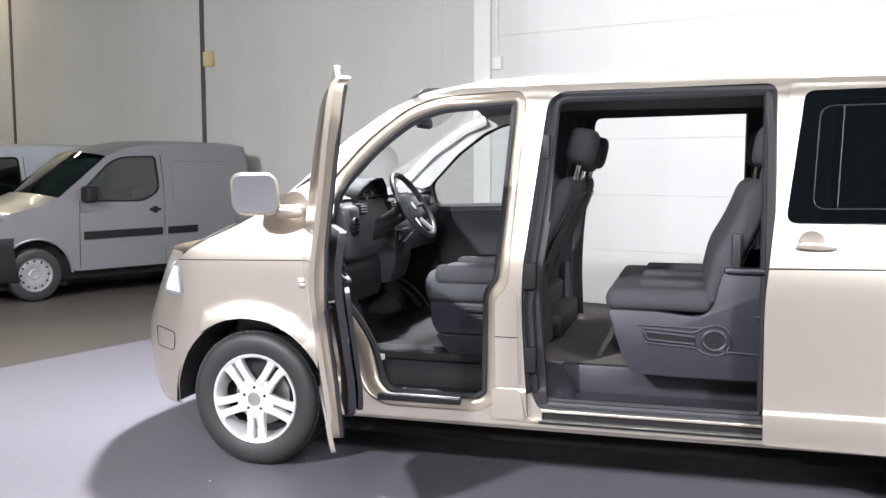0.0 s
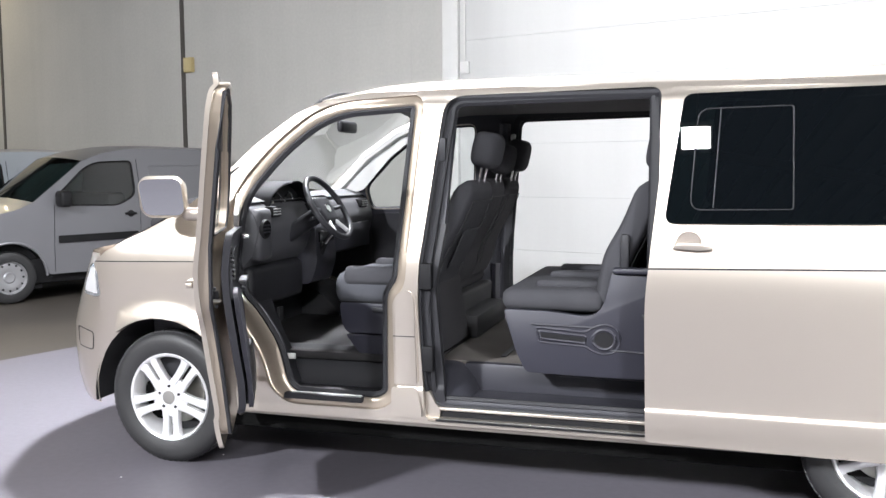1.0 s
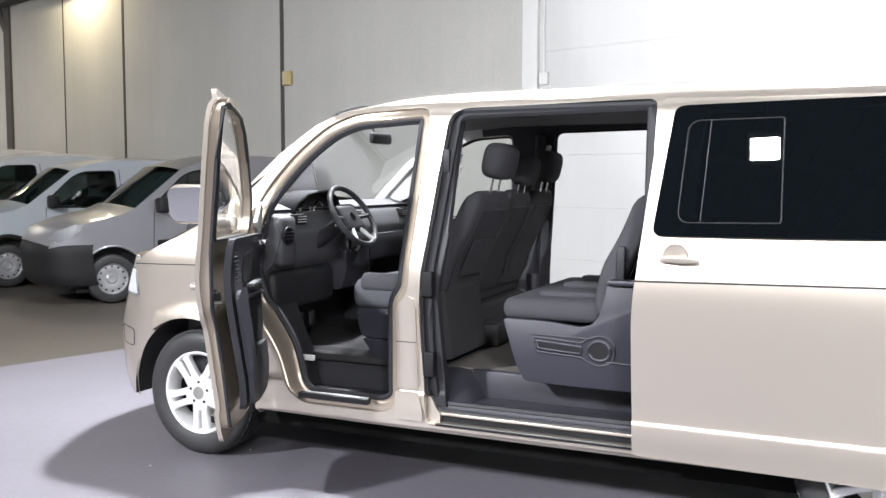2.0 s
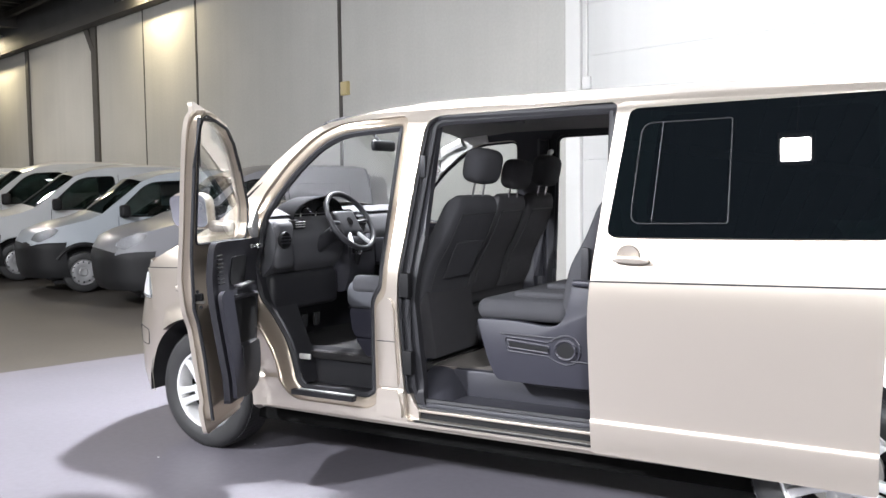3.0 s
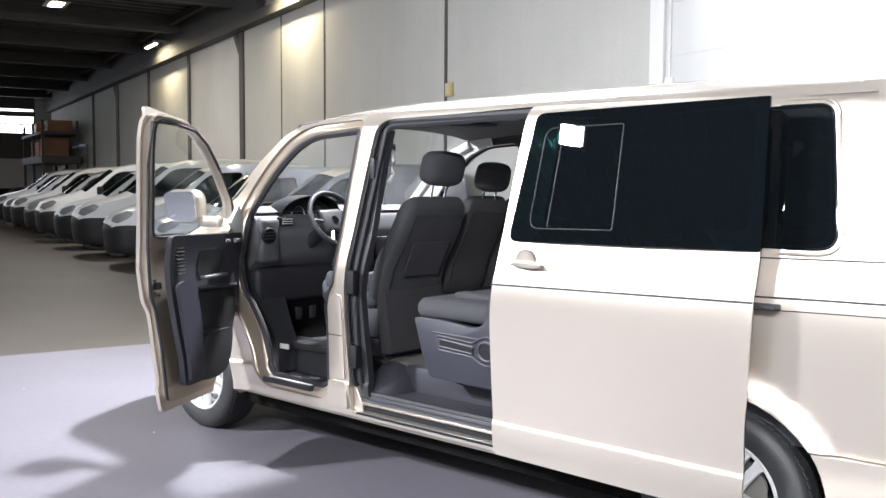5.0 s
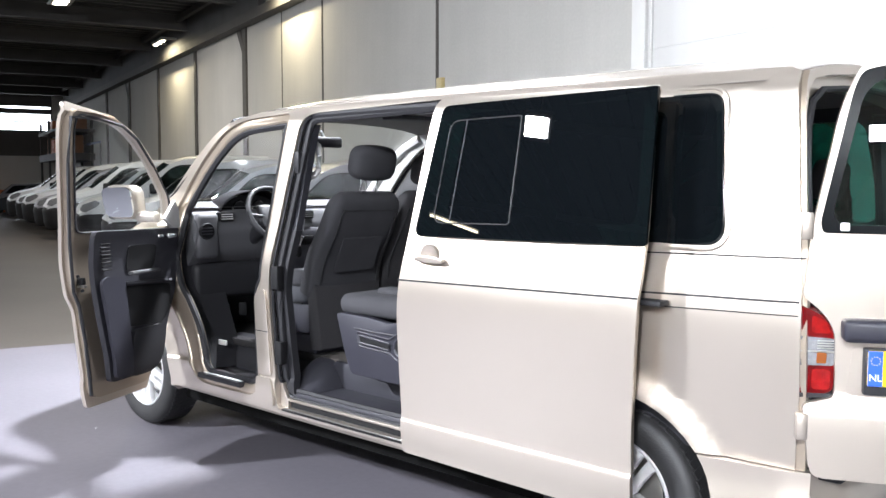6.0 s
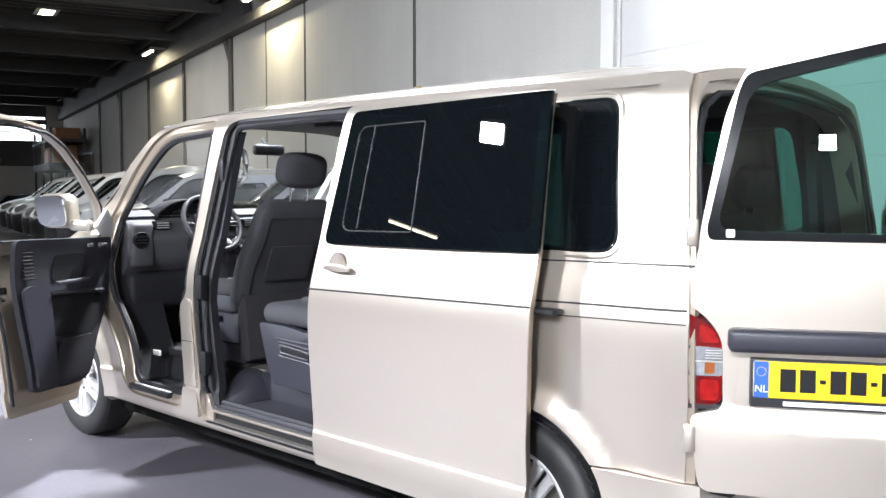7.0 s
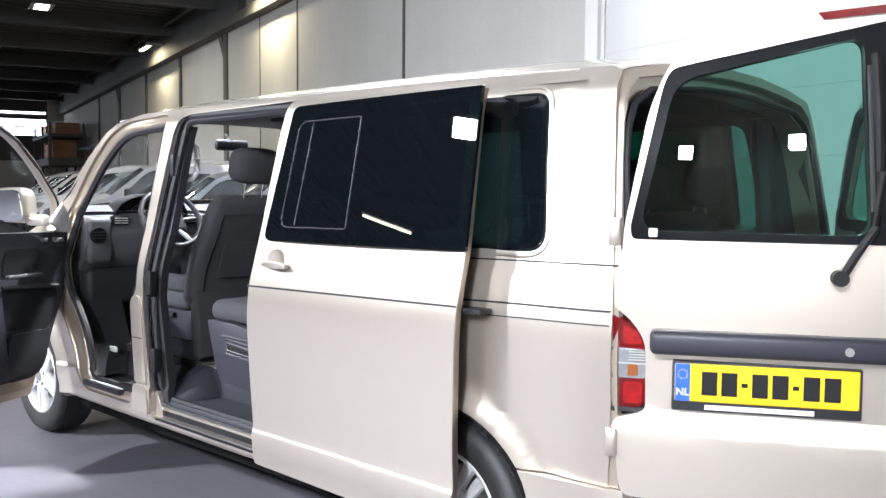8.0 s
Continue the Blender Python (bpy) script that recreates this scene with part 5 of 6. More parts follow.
def seat_back(y0, y1, foot, head, thick, mat, parent, name="backrest"):
    """A leaning padded back from foot to head in x and z, with a piped outline."""
    fx, fz = foot
    hx, hz = head
    d = Vector((hx - fx, 0, hz - fz)).normalized()
    n = Vector((d.z, 0, -d.x))               # towards the back
    rings, w = [], (y1 - y0) / 2
    for k in range(17):
        t = k / 16
        edge = 1 - max(0, (t - 0.86) / 0.14) ** 2.4 * 0.55
        low = 0.82 + 0.18 * min(t / 0.12, 1)
        lumbar = -0.022 * math.exp(-((t - 0.35) / 0.2) ** 2)
        half = thick / 2 * edge * low * (1.05 - 0.15 * t)
        wide = w * (1 - 0.10 * t ** 3) * (1 - max(0, (t - 0.88) / 0.12) ** 2.2 * 0.16)
        c = Vector((fx, (y0 + y1) / 2, fz)) + d * ((Vector((hx - fx, 0, hz - fz))).length * t) + n * (thick / 2 + lumbar)
        rings.append((c, wide, n * half))
    ob = part(name, soft_body(rings, 36), mat, parent, smooth=60)
    line = [c + Vector((0, s * wd * 0.80, 0)) + nn * 1.0 for s in (1,) for c, wd, nn in rings[2:15]]
    back = [c + Vector((0, -wd * 0.80, 0)) + nn * 1.0 for c, wd, nn in rings[2:15]]
    part("piping", sweep(line + back[::-1], 0.0035, 5), RUBBER, ob)
    return ob, n


def headrest(cx, cz, y0, y1, lean, mat, parent, tall=0.19, deep=0.13):
    m = Matrix.Translation((cx, (y0 + y1) / 2, cz)) @ Matrix.Rotation(lean, 4, "Y")
    w = (y1 - y0) / 2
    rings = []
    for k in range(15):
        a = -math.pi / 2 + math.pi * k / 14
        r = max(math.cos(a), 0.0) ** 0.55 * 0.97 + 0.03
        rings.append(((0, 0, tall / 2 * power(math.sin(a), 0.6)), w * r, (deep / 2 * r, 0, 0)))
    bm = soft_body(rings, 28, e=0.72)
    bm.transform(m)
    ob = part("headrest", bm, mat, parent, smooth=60)
    for s in (-0.055, 0.055):
        bm = rod((0, s, -tall / 2 - 0.075), (0, s, -tall / 2 + 0.02), 0.006, 8)
        bm.transform(m)
        part("post", bm, CHROME, ob, "chrome headrest post")
    return ob


def build_cabin():
    # driver's seat
    s = thing("driver_seat", "charcoal cloth driver's seat on a slate plastic base", "seat", "cab seats", at=None)
    part("cushion", cushion(0.80, 1.27, 0.31, 0.81, 0.83, 0.985, 0.055, puff=0.02), material("blue_grey_seat_cloth", (0.06, 0.062, 0.07), 0.95, 0, 0.08, 10, 500, 0.4, 0, 0.06, 0.2), s)
    for y in (0.34, 0.78):
        part("side_bolster", cushion(0.86, 1.26, y - 0.045, y + 0.045, 0.93, 1.012, 0.03), FABRIC, s)
    part("base", prism(rounded([(0.83, 0.84), (0.845, 0.72), (0.87, 0.68), (1.28, 0.68), (1.32, 0.84)], 0.03, 3), 0.32, 0.80, 0.015, 2), BLUEPLASTIC, s, "slate plastic seat base")
    part("pedestal", prism(rounded([(0.85, 0.67), (0.93, 0.57), (1.32, 0.568), (1.32, 0.67)], 0.02, 3), 0.34, 0.79, 0.015, 2), BLUEPLASTIC, s)
    part("adjust_lever", box(1.02, 1.13, 0.295, 0.32, 0.795, 0.82, 0.006), DARKPLASTIC, s)
    part("base_seam", box(0.83, 1.23, 0.314, 0.32, 0.838, 0.845), INK, s, smooth=0)
    seat_back(0.29, 0.80, (1.205, 0.93), (1.455, 1.475), 0.13, FABRIC, s)
    part("back_pocket", box(0.0, 0.006, 0.40, 0.69, 0.0, 0.21, 0.003, 1, m=Matrix.Translation((1.388, 0, 1.02)) @ Matrix.Rotation(math.atan2(0.25, 0.545), 4, "Y")), FABRIC, s, "flat cloth map pocket")
    # added dark piece: stands in for the shade behind the seat base
    part("back_shade", prism(rounded([(1.30, 0.60), (1.28, 0.96), (1.345, 0.96), (1.40, 0.60)], 0.02, 3), 0.31, 0.78, 0.01, 2), FABRICDARK, s, "dark sheet added under the backrest, standing in for shade")
    headrest(1.568, 1.610, 0.38, 0.68, 0.22, FABRIC, s, 0.185, 0.14)
    part("belt_buckle", box(1.26, 1.31, 0.80, 0.83, 0.93, 1.03, 0.008), DARKPLASTIC, s)
    # passenger bench
    s = thing("passenger_bench", "charcoal cloth double passenger bench with two headrests", "seat", "cab seats")
    part("cushion", cushion(0.78, 1.27, 0.84, 1.68, 0.80, 0.95, 0.05), FABRICDARK, s)
    part("base", prism(rounded([(0.82, 0.81), (0.85, 0.57), (1.30, 0.568), (1.32, 0.81)], 0.03, 3), 0.84, 1.66, 0.015, 2), RUBBER, s)
    for y0, y1 in ((0.82, 1.22), (1.225, 1.64)):
        seat_back(y0, y1, (1.20, 0.93), (1.43, 1.475), 0.12, FABRICDARK, s)
        headrest(1.535, 1.57 if y0 < 1 else 1.595, y0 + 0.06, y1 - 0.08, 0.22, FABRICDARK, s, 0.17 if y0 < 1 else 0.19)
    part("seat_frame", box(1.2, 1.42, 0.9, 1.6, 0.568, 0.70, 0.02), RUBBER, s)
    # second row bench with its moulded side panel
    s = thing("rear_bench", "charcoal cloth rear bench with a slate moulded side panel", "seat", "rear seats")
    part("cushion", cushion(1.72, 2.2, 0.145, 1.22, 0.855, 0.955, 0.045, puff=0.02), FABRIC, s)
    for y in (0.33, 0.72, 1.05):
        part("cushion_bolster", box(1.86, 2.19, y - 0.05, y + 0.05, 0.945, 0.985, 0.018, 3), FABRIC, s)
    for y0, y1 in ((0.16, 0.68), (0.70, 1.22)):
        seat_back(y0, y1, (2.14, 0.93), (2.335, 1.47), 0.14, FABRIC, s)
        headrest(2.43, 1.60, y0 + 0.12, y1 - 0.1, 0.18, FABRIC, s)
    side = [(1.735, 0.865), (1.80, 0.66), (1.845, 0.572), (2.10, 0.568), (2.62, 0.568), (2.62, 1.06), (2.30, 1.06), (2.235, 1.05), (2.20, 0.90), (2.165, 0.855), (2.11, 0.845), (1.95, 0.862)]
    sp = part("side_panel", prism(rounded(side, 0.025, 3), 0.125, 0.165, 0.008, 2), BLUEPLASTIC, s, "slate moulded plastic side panel")
    part("side_panel", prism(rounded(side, 0.025, 3), 1.21, 1.25, 0.008, 2), BLUEPLASTIC, s)
    part("front_panel", prism([(1.74, 0.86), (1.80, 0.66), (1.85, 0.575), (1.88, 0.575), (1.84, 0.66), (1.78, 0.86)], 0.16, 1.22), BLUEPLASTIC, s)
    part("runner", box(1.98, 2.55, 0.15, 1.2, 0.55, 0.60, 0.02), DARKPLASTIC, s)
    part("upper_groove", sweep([(1.87, 0.122, 0.80), (2.0, 0.122, 0.797), (2.16, 0.122, 0.795), (2.20, 0.122, 0.81)], 0.0045, 6), PLASTIC, sp)
    slot = rounded([(1.915, 0.735), (2.12, 0.722), (2.12, 0.755), (1.905, 0.77)], 0.008, 3)
    part("slot", prism(slot, 0.119, 0.127), INK, sp, "dark storage slot", smooth=0)
    part("slot_rim", sweep([(x, 0.12, z) for x, z in slot], 0.006, 6, True), BLUEPLASTIC, sp)
    tray = [(1.893, 0.786), (2.12, 0.772), (2.16, 0.80), (2.205, 0.812), (2.25, 0.80), (2.275, 0.765), (2.275, 0.72), (2.25, 0.685), (2.205, 0.672), (2.16, 0.683), (2.12, 0.707), (1.905, 0.718)]
    part("tray_rim", sweep([(x, 0.122, z) for x, z in rounded(tray, 0.015, 3)], 0.005, 6, True), BLUEPLASTIC, sp, "raised rim round the slot and cup holder")
    cup = [(2.205 + 0.05 * math.cos(a), 0.12, 0.742 + 0.044 * math.sin(a)) for a in [2 * math.pi * k / 20 for k in range(20)]]
    part("cup_ring", sweep(cup, 0.008, 6, True), BLUEPLASTIC, sp, "round cup holder rim")
    part("cup_holder", prism([(x, z) for x, _, z in cup], 0.119, 0.127), INK, sp, smooth=0)
    part("lower_groove", sweep([(2.23, 0.121, 0.695), (2.4, 0.121, 0.688), (2.6, 0.121, 0.688)], 0.0045, 6), PLASTIC, sp)
    part("upper_step", box(2.24, 2.62, 0.1, 0.17, 1.045, 1.07, 0.01), BLUEPLASTIC, sp)
    part("release_catch", box(2.37, 2.43, 0.112, 0.128, 0.845, 0.865, 0.004), DARKPLASTIC, sp)
    part("belt_stalk", box(2.27, 2.31, 0.14, 0.17, 1.05, 1.22, 0.01), DARKPLASTIC, s)
    # third row, dim behind dark glass
    s = thing("third_bench", "dark cloth third-row bench behind privacy glass", "seat", "rear seats")
    part("cushion", cushion(2.95, 3.42, 0.2, 1.7, 0.80, 0.95, 0.05), FABRICDARK, s)
    part("base", box(3.0, 3.4, 0.25, 1.65, 0.568, 0.81, 0.02), DARKPLASTIC, s)
    seat_back(0.2, 1.7, (3.36, 0.92), (3.54, 1.42), 0.13, FABRICDARK, s)
    for y in (0.45, 0.95, 1.45):
        headrest(3.63, 1.52, y - 0.13, y + 0.13, 0.18, FABRICDARK, s)
    # dashboard
    d = thing("dashboard", "grey moulded dashboard with black instrument hood", "dashboard")
    prof = rounded([(0.03, 1.30), (0.10, 1.365), (0.30, 1.375), (0.43, 1.33), (0.475, 1.22), (0.44, 1.08), (0.34, 0.98), (0.10, 0.95)], 0.04, 4)
    part("body", prism(prof, 0.14, 1.76, 0.02, 2), DASHGREY, d)
    part("top_pad", prism(rounded([(0.02, 1.345), (0.10, 1.375), (0.30, 1.388), (0.42, 1.35), (0.3, 1.36), (0.1, 1.35)], 0.01, 2), 0.15, 1.75, 0.004, 1), DASHGREY, d, "grey dashboard top")
    def hood(a, b):
        w = math.pi * a
        k = 0.30 + 0.70 * min(b * 2.2, 1.0)
        return Vector((0.16 + 0.33 * b - 0.05 * abs(math.cos(w)) * b, 0.57 - 0.245 * math.cos(w) * (0.75 + 0.25 * k), 1.30 + 0.155 * math.sin(w) ** 0.8 * k))
    part("instrument_hood", grid_mesh(hood, 20, 10), DARKPLASTIC, d, "rounded black instrument hood")
    part("hood_lining", grid_mesh(lambda a, b: hood(a, 0.4 + 0.6 * b) + Vector((0.004, 0, -0.008)), 20, 4), INK, d)
    face = [(0.57 - 0.215 * math.cos(math.pi * k / 16), 1.285 + 0.145 * math.sin(math.pi * k / 16) ** 0.8) for k in range(17)]
    part("instrument_face", prism([(-y, z) for y, z in face], 0.39, 0.40, m=Matrix(((0, 1, 0, 0), (-1, 0, 0, 0), (0, 0, 1, 0), (0, 0, 0, 1)))), INK, d)
    for y in (0.49, 0.63):
        g = part("gauge_ring", lathe([(0.045, -0.002), (0.05, -0.006), (0.055, 0.0), (0.05, 0.004)], 20, m=Matrix.Translation((0.402, y, 1.34)) @ Matrix.Rotation(math.pi / 2, 4, "Z"), close=True), CHROME, d)
    part("side_vent_panel", box(0.40, 0.475, 0.145, 0.30, 1.05, 1.32, 0.03, 3), DASHGREY, d)
    v = part("round_vent", lathe([(0.0, 0.0), (0.04, 0.0), (0.045, -0.01), (0.05, 0.0), (0.05, 0.02), (0.0, 0.02)], 20, m=Matrix.Translation((0.478, 0.205, 1.215)) @ Matrix.Rotation(math.pi / 2, 4, "Z")), INK, d, "round black air vent")
    for k in range(3):
        part("vane", box(0.478, 0.492, 0.17, 0.24, 1.195 + k * 0.018, 1.201 + k * 0.018), PLASTIC, v, smooth=0)
    for y in (0.30, 0.78, 0.92, 1.55):
        v = part("square_vent", box(0.42, 0.472, y, y + 0.1, 1.27, 1.325, 0.008), INK, d, "square air vent")
        for k in range(3):
            part("vane", box(0.465, 0.476, y + 0.01, y + 0.09, 1.282 + k * 0.014, 1.286 + k * 0.014), TRIMGREY, v, smooth=0)
    part("centre_console", prism(rounded([(0.40, 1.26), (0.49, 1.20), (0.50, 0.98), (0.46, 0.86), (0.30, 0.86)], 0.03, 3), 0.78, 1.06, 0.015, 2), PLASTIC, d)
    part("radio", box(0.48, 0.505, 0.82, 1.02, 1.10, 1.16, 0.004), INK, d)
    part("gear_knob", rod((0.50, 0.86, 1.08), (0.58, 0.83, 1.16), 0.014, 10), CHROME, d)
    part("gear_gaiter", rod((0.47, 0.87, 1.05), (0.52, 0.855, 1.10), 0.04, 14, 0.016), INK, d)
    part("glove_box", box(0.44, 0.478, 1.10, 1.68, 1.02, 1.18, 0.012), PLASTIC, d)
    part("knee_panel", box(0.20, 0.42, 0.16, 0.78, 0.80, 1.02, 0.04, 3), DARKPLASTIC, d)
    for y in (0.42, 0.54, 0.66):
        part("pedal", box(0.30, 0.32, y, y + 0.05, 0.66, 0.74, 0.005), RUBBER, d)
    # steering wheel
    s = thing("steering_wheel", "black steering wheel with bright spokes", "steering wheel", at=Matrix.Translation((0.672, 0.56, 1.312)) @ Matrix.Rotation(radians(58), 4, "Y"))
    ring = [(0.185 * math.cos(a), 0.185 * math.sin(a), 0) for a in [2 * math.pi * k / 40 for k in range(40)]]
    part("rim", sweep(ring, 0.016, 10, True), DARKPLASTIC, s)
    part("airbag_pad", box(-0.085, 0.085, -0.10, 0.10, -0.045, -0.005, 0.03, 3), DARKPLASTIC, s)
    for a in (90, 270, 30, 330):
        p = (0.178 * math.cos(radians(a)), 0.178 * math.sin(radians(a)), -0.004)
        part("spoke", rod((p[0] * 0.35, p[1] * 0.35, -0.024), p, 0.012, 8), ALLOY if a in (30, 330) else PLASTIC, s)
    part("badge", rod((0, 0, -0.006), (0, 0, 0.0), 0.025, 18), CHROME, s, "round chrome badge")
    part("column", rod((0, 0, -0.04), (0, 0, -0.32), 0.045, 14), DARKPLASTIC, s)
    part("stalk", rod((0.02, -0.03, -0.06), (0.03, -0.16, -0.05), 0.008, 8), DARKPLASTIC, s)
    # mirror, pillars, grab handles
    m = thing("rear_view_mirror", "black rear view mirror under the windscreen top", "mirror")
    part("case", box(0.57, 0.61, 0.92, 1.16, 1.73, 1.80, 0.02, 3), DARKPLASTIC, m)
    part("stem", rod((0.57, 1.04, 1.78), (0.52, 1.04, 1.84), 0.01, 8), DARKPLASTIC, m)
    for far in (False, True):
        bm = sweep([(x, side_y(x, z) + 0.085, z) for x, z in ((0.22, 1.37), (0.465, 1.60), (0.68, 1.745), (0.82, 1.80))], 0.035, 8)
        t = tagged(part("pillar_lining", flip(bm) if far else bm, TRIMGREY, VAN), "pale grey windscreen pillar lining")
        bm = sweep([(x, side_y(x, z) + 0.075, z) for x, z in ((1.40, 1.80), (1.36, 1.5), (1.31, 1.2), (1.30, 0.9), (1.33, 0.6))], 0.038, 8)
        part("post_lining", flip(bm) if far else bm, PLASTIC, VAN, "grey door post lining")
        bm = sweep([(1.445, 0.17, 1.722), (1.45, 0.225, 1.718), (1.457, 0.25, 1.695), (1.458, 0.255, 1.64), (1.456, 0.252, 1.575), (1.45, 0.228, 1.540), (1.445, 0.16, 1.53)], 0.016, 8)
        part("grab_handle", flip(bm) if far else bm, TRIMGREY, VAN, "pale grey grab handle")
    part("far_door_lining", flip(sheet(rounded([(0.45, 0.80), (0.44, 1.22), (1.18, 1.24), (1.17, 0.55), (0.7, 0.55)], 0.06, 3), [], lambda x, z: smooth_table(SIDE, z) + 0.06, 0.04, [], CUT_Z)), DARKPLASTIC, VAN, "dark passenger door lining")
    part("roof_console", box(1.46, 1.62, 0.7, 0.95, 1.85, 1.875, 0.01), PLASTIC, VAN)
    part("roof_lamp", box(2.02, 2.16, 0.33, 0.43, 1.838, 1.852, 0.006), WHITEINK, VAN, "small white cabin lamp")
    for x in (2.52, 3.79):
        for far in (False, True):
            bm = sweep([(x, side_y(x, z) + 0.075, z) for z in (0.6, 0.9, 1.2, 1.5, 1.82)], 0.05, 8)
            part("rear_post_lining", flip(bm) if far else bm, PLASTIC, VAN)
    for far in (False, True):
        bm = sheet([(2.5, 0.58), (4.0, 0.58), (4.0, 1.27), (2.5, 1.27)], [], lambda x, z: side_y(x, z) + 0.07, 0.01, [3.0, 3.5], CUT_Z)
        part("side_lining", flip(bm) if far else bm, PLASTIC, VAN, "grey side lining")


for is_far in (False, True):
    slide_door(VAN, is_far)
    rear_door(VAN, is_far)
front_door(VAN)
build_cabin()

# ---- the row of parked vans ----


def parked_van(paint, label, low_nose, at):
    """A small panel van backed up to the wall: nose towards local -x, near flank at local y 0, front wheel centre at x 0."""
    v = thing("parked_van", label, "van", "parked vans", at=at)
    L, W, H = 2.85, 1.62, 1.80

    def flank(x, z):
        y = 0.045 * max(0, (z - 0.95)) ** 1.2 * 2.2 + 0.02 * max(0, 0.6 - z)
        if x < -0.25:
            s = min((-0.25 - x) / 0.58, 0.995)
            y += 0.6 * (1 - (1 - s ** 2.4) ** (1 / 2.4))
        return y
    wheelarch = arch(-0.0, 0.30, 0.40, 152, 6, 14)
    rear = arch(2.42, 0.30, 0.36, 172, 12, 12)
    outline = [(-0.62, 0.48)] + wheelarch + [(0.46, 0.31), (1.99, 0.31)] + rear + [(L, 0.40), (L + 0.02, 1.0), (L - 0.03, 1.66), (L - 0.12, H - 0.02), (2.0, H), (1.45, H - 0.012), (1.15, H - 0.06), (0.88, H - 0.16), (0.28, 1.16), (0.10, 1.08), (-0.38, 0.97), (-0.62, 0.86), (-0.70, 0.7)]
    side_window = rounded([(0.56, 1.12), (0.57, 1.24), (0.90, 1.555), (1.06, 1.625), (1.50, 1.64), (1.53, 1.22), (1.30, 1.10)], [0.03, 0.04, 0.12, 0.08, 0.06, 0.09, 0.08], 4)
    cz = [0.6, 0.95, 1.1, 1.25, 1.4, 1.55, 1.66]
    cx = [-0.65, -0.6, -0.55, -0.5, -0.45, -0.4, -0.35, -0.3, -0.2, 0, 0.4, 0.8, 1.2, 2.0]

    def flipw(bm):
        for q in bm.verts:
            q.co.y = W - q.co.y
        bmesh.ops.reverse_faces(bm, faces=bm.faces)
        return bm
    for far in (False, True):
        def put(name, bm, mat, lab=""):
            return part(name, flipw(bm) if far else bm, mat, v, lab)
        put("body_side", sheet(outline, [side_window], flank, 0.04, cx, cz), paint)
        put("side_window", sheet(side_window, [], lambda x, z: flank(x, z) + 0.012, 0, [], cz), PARKEDGLASS, "dim side window")
        put("window_seal", sweep([(x, flank(x, z) + 0.002, z) for x, z in side_window], 0.012, 6, True), BUMPER)
        put("rub_strip", sheet(rounded([(0.55, 0.67), (0.55, 0.76), (1.54, 0.77), (1.54, 0.68)], 0.01, 2), [], lambda x, z: flank(x, z) - 0.014, 0.015, [0.6], []), BUMPER, "black rub strip")
        put("rub_strip", sheet(rounded([(1.62, 0.68), (1.62, 0.77), (2.03, 0.775), (2.03, 0.685)], 0.01, 2), [], lambda x, z: flank(x, z) - 0.014, 0.015, [], []), BUMPER, "black rub strip")
        put("door_line", sweep([(x, flank(x, z) - 0.001, z) for x, z in ((1.58, 0.33), (1.58, 0.9), (1.59, 1.3), (1.57, 1.66))], 0.004, 5), SEAL)
        put("door_line", sweep([(x, flank(x, z) - 0.001, z) for x, z in ((0.52, 1.12), (0.51, 0.9), (0.50, 0.6), (0.50, 0.34))], 0.004, 5), SEAL)
        put("side_press", sweep([(x, flank(x, z) - 0.001, z) for x, z in rounded([(1.72, 1.05), (1.72, 1.58), (2.5, 1.58), (2.5, 1.05)], 0.05, 3)], 0.006, 5, True), paint)
        put("door_handle", box(1.38, 1.53, flank(1.05, 0.99) - 0.02, flank(1.05, 0.99) + 0.01, 0.975, 1.005, 0.008), BUMPER, "black door handle")
        put("handle_dish", rod((1.455, flank(1.05, 0.99) - 0.008, 0.99), (1.455, flank(1.05, 0.99) + 0.01, 0.99), 0.042, 14), BUMPER)
        m = put("wing_mirror", box(0.52, 0.66, -0.20, 0.0, 1.10, 1.29, 0.04, 3), BUMPER, "black wing mirror")
        put("headlight", sheet(rounded([(-0.70, 0.80), (-0.64, 0.90), (-0.42, 0.98), (-0.33, 0.94), (-0.40, 0.86), (-0.60, 0.76)], 0.02, 3), [], lambda x, z: flank(x, z) - 0.014, 0.03, [-0.6, -0.5, -0.4], []), CLEARLENS, "clear headlight")
        put("arch_cladding", sweep([(x, flank(x, z) - 0.002, z) for x, z in arch(0.0, 0.30, 0.418 if low_nose else 0.405, 150, 0, 14)], 0.034 if low_nose else 0.016, 8), BUMPER if low_nose else paint)
        for x in (0.0, 2.42):
            w = new("wheel")
            w.parent = v
            w.matrix_basis = Matrix.Translation((x, W - 0.11 if far else 0.11, 0.30)) @ (Matrix.Rotation(math.pi, 4, "Z") if far else Matrix())
            part("tyre", lathe([(0.185, -0.06), (0.20, -0.085), (0.26, -0.09), (0.29, -0.075), (0.30, -0.05), (0.30, 0.06), (0.27, 0.09), (0.19, 0.09)], 28, close=True), TYRE, w)
            part("rim", lathe([(0.0, -0.045), (0.05, -0.055), (0.07, -0.035), (0.135, -0.05), (0.17, -0.04), (0.188, -0.07), (0.192, -0.07), (0.192, 0.0), (0.0, 0.0)], 28), STEELRIM, w, "plain grey steel rim")
            for k in range(12):
                a = 2 * math.pi * k / 12
                part("rim_hole", rod((0.152 * math.cos(a), -0.05, 0.152 * math.sin(a)), (0.152 * math.cos(a), -0.03, 0.152 * math.sin(a)), 0.013, 8), INK, w)
        for x in (0.0, 2.42):
            put("wheel_housing", prism(arch(x, 0.30, 0.395, 180, 0, 10) + [(x + 0.395, 0.14), (x - 0.395, 0.14)], 0.15, 0.5), INK)
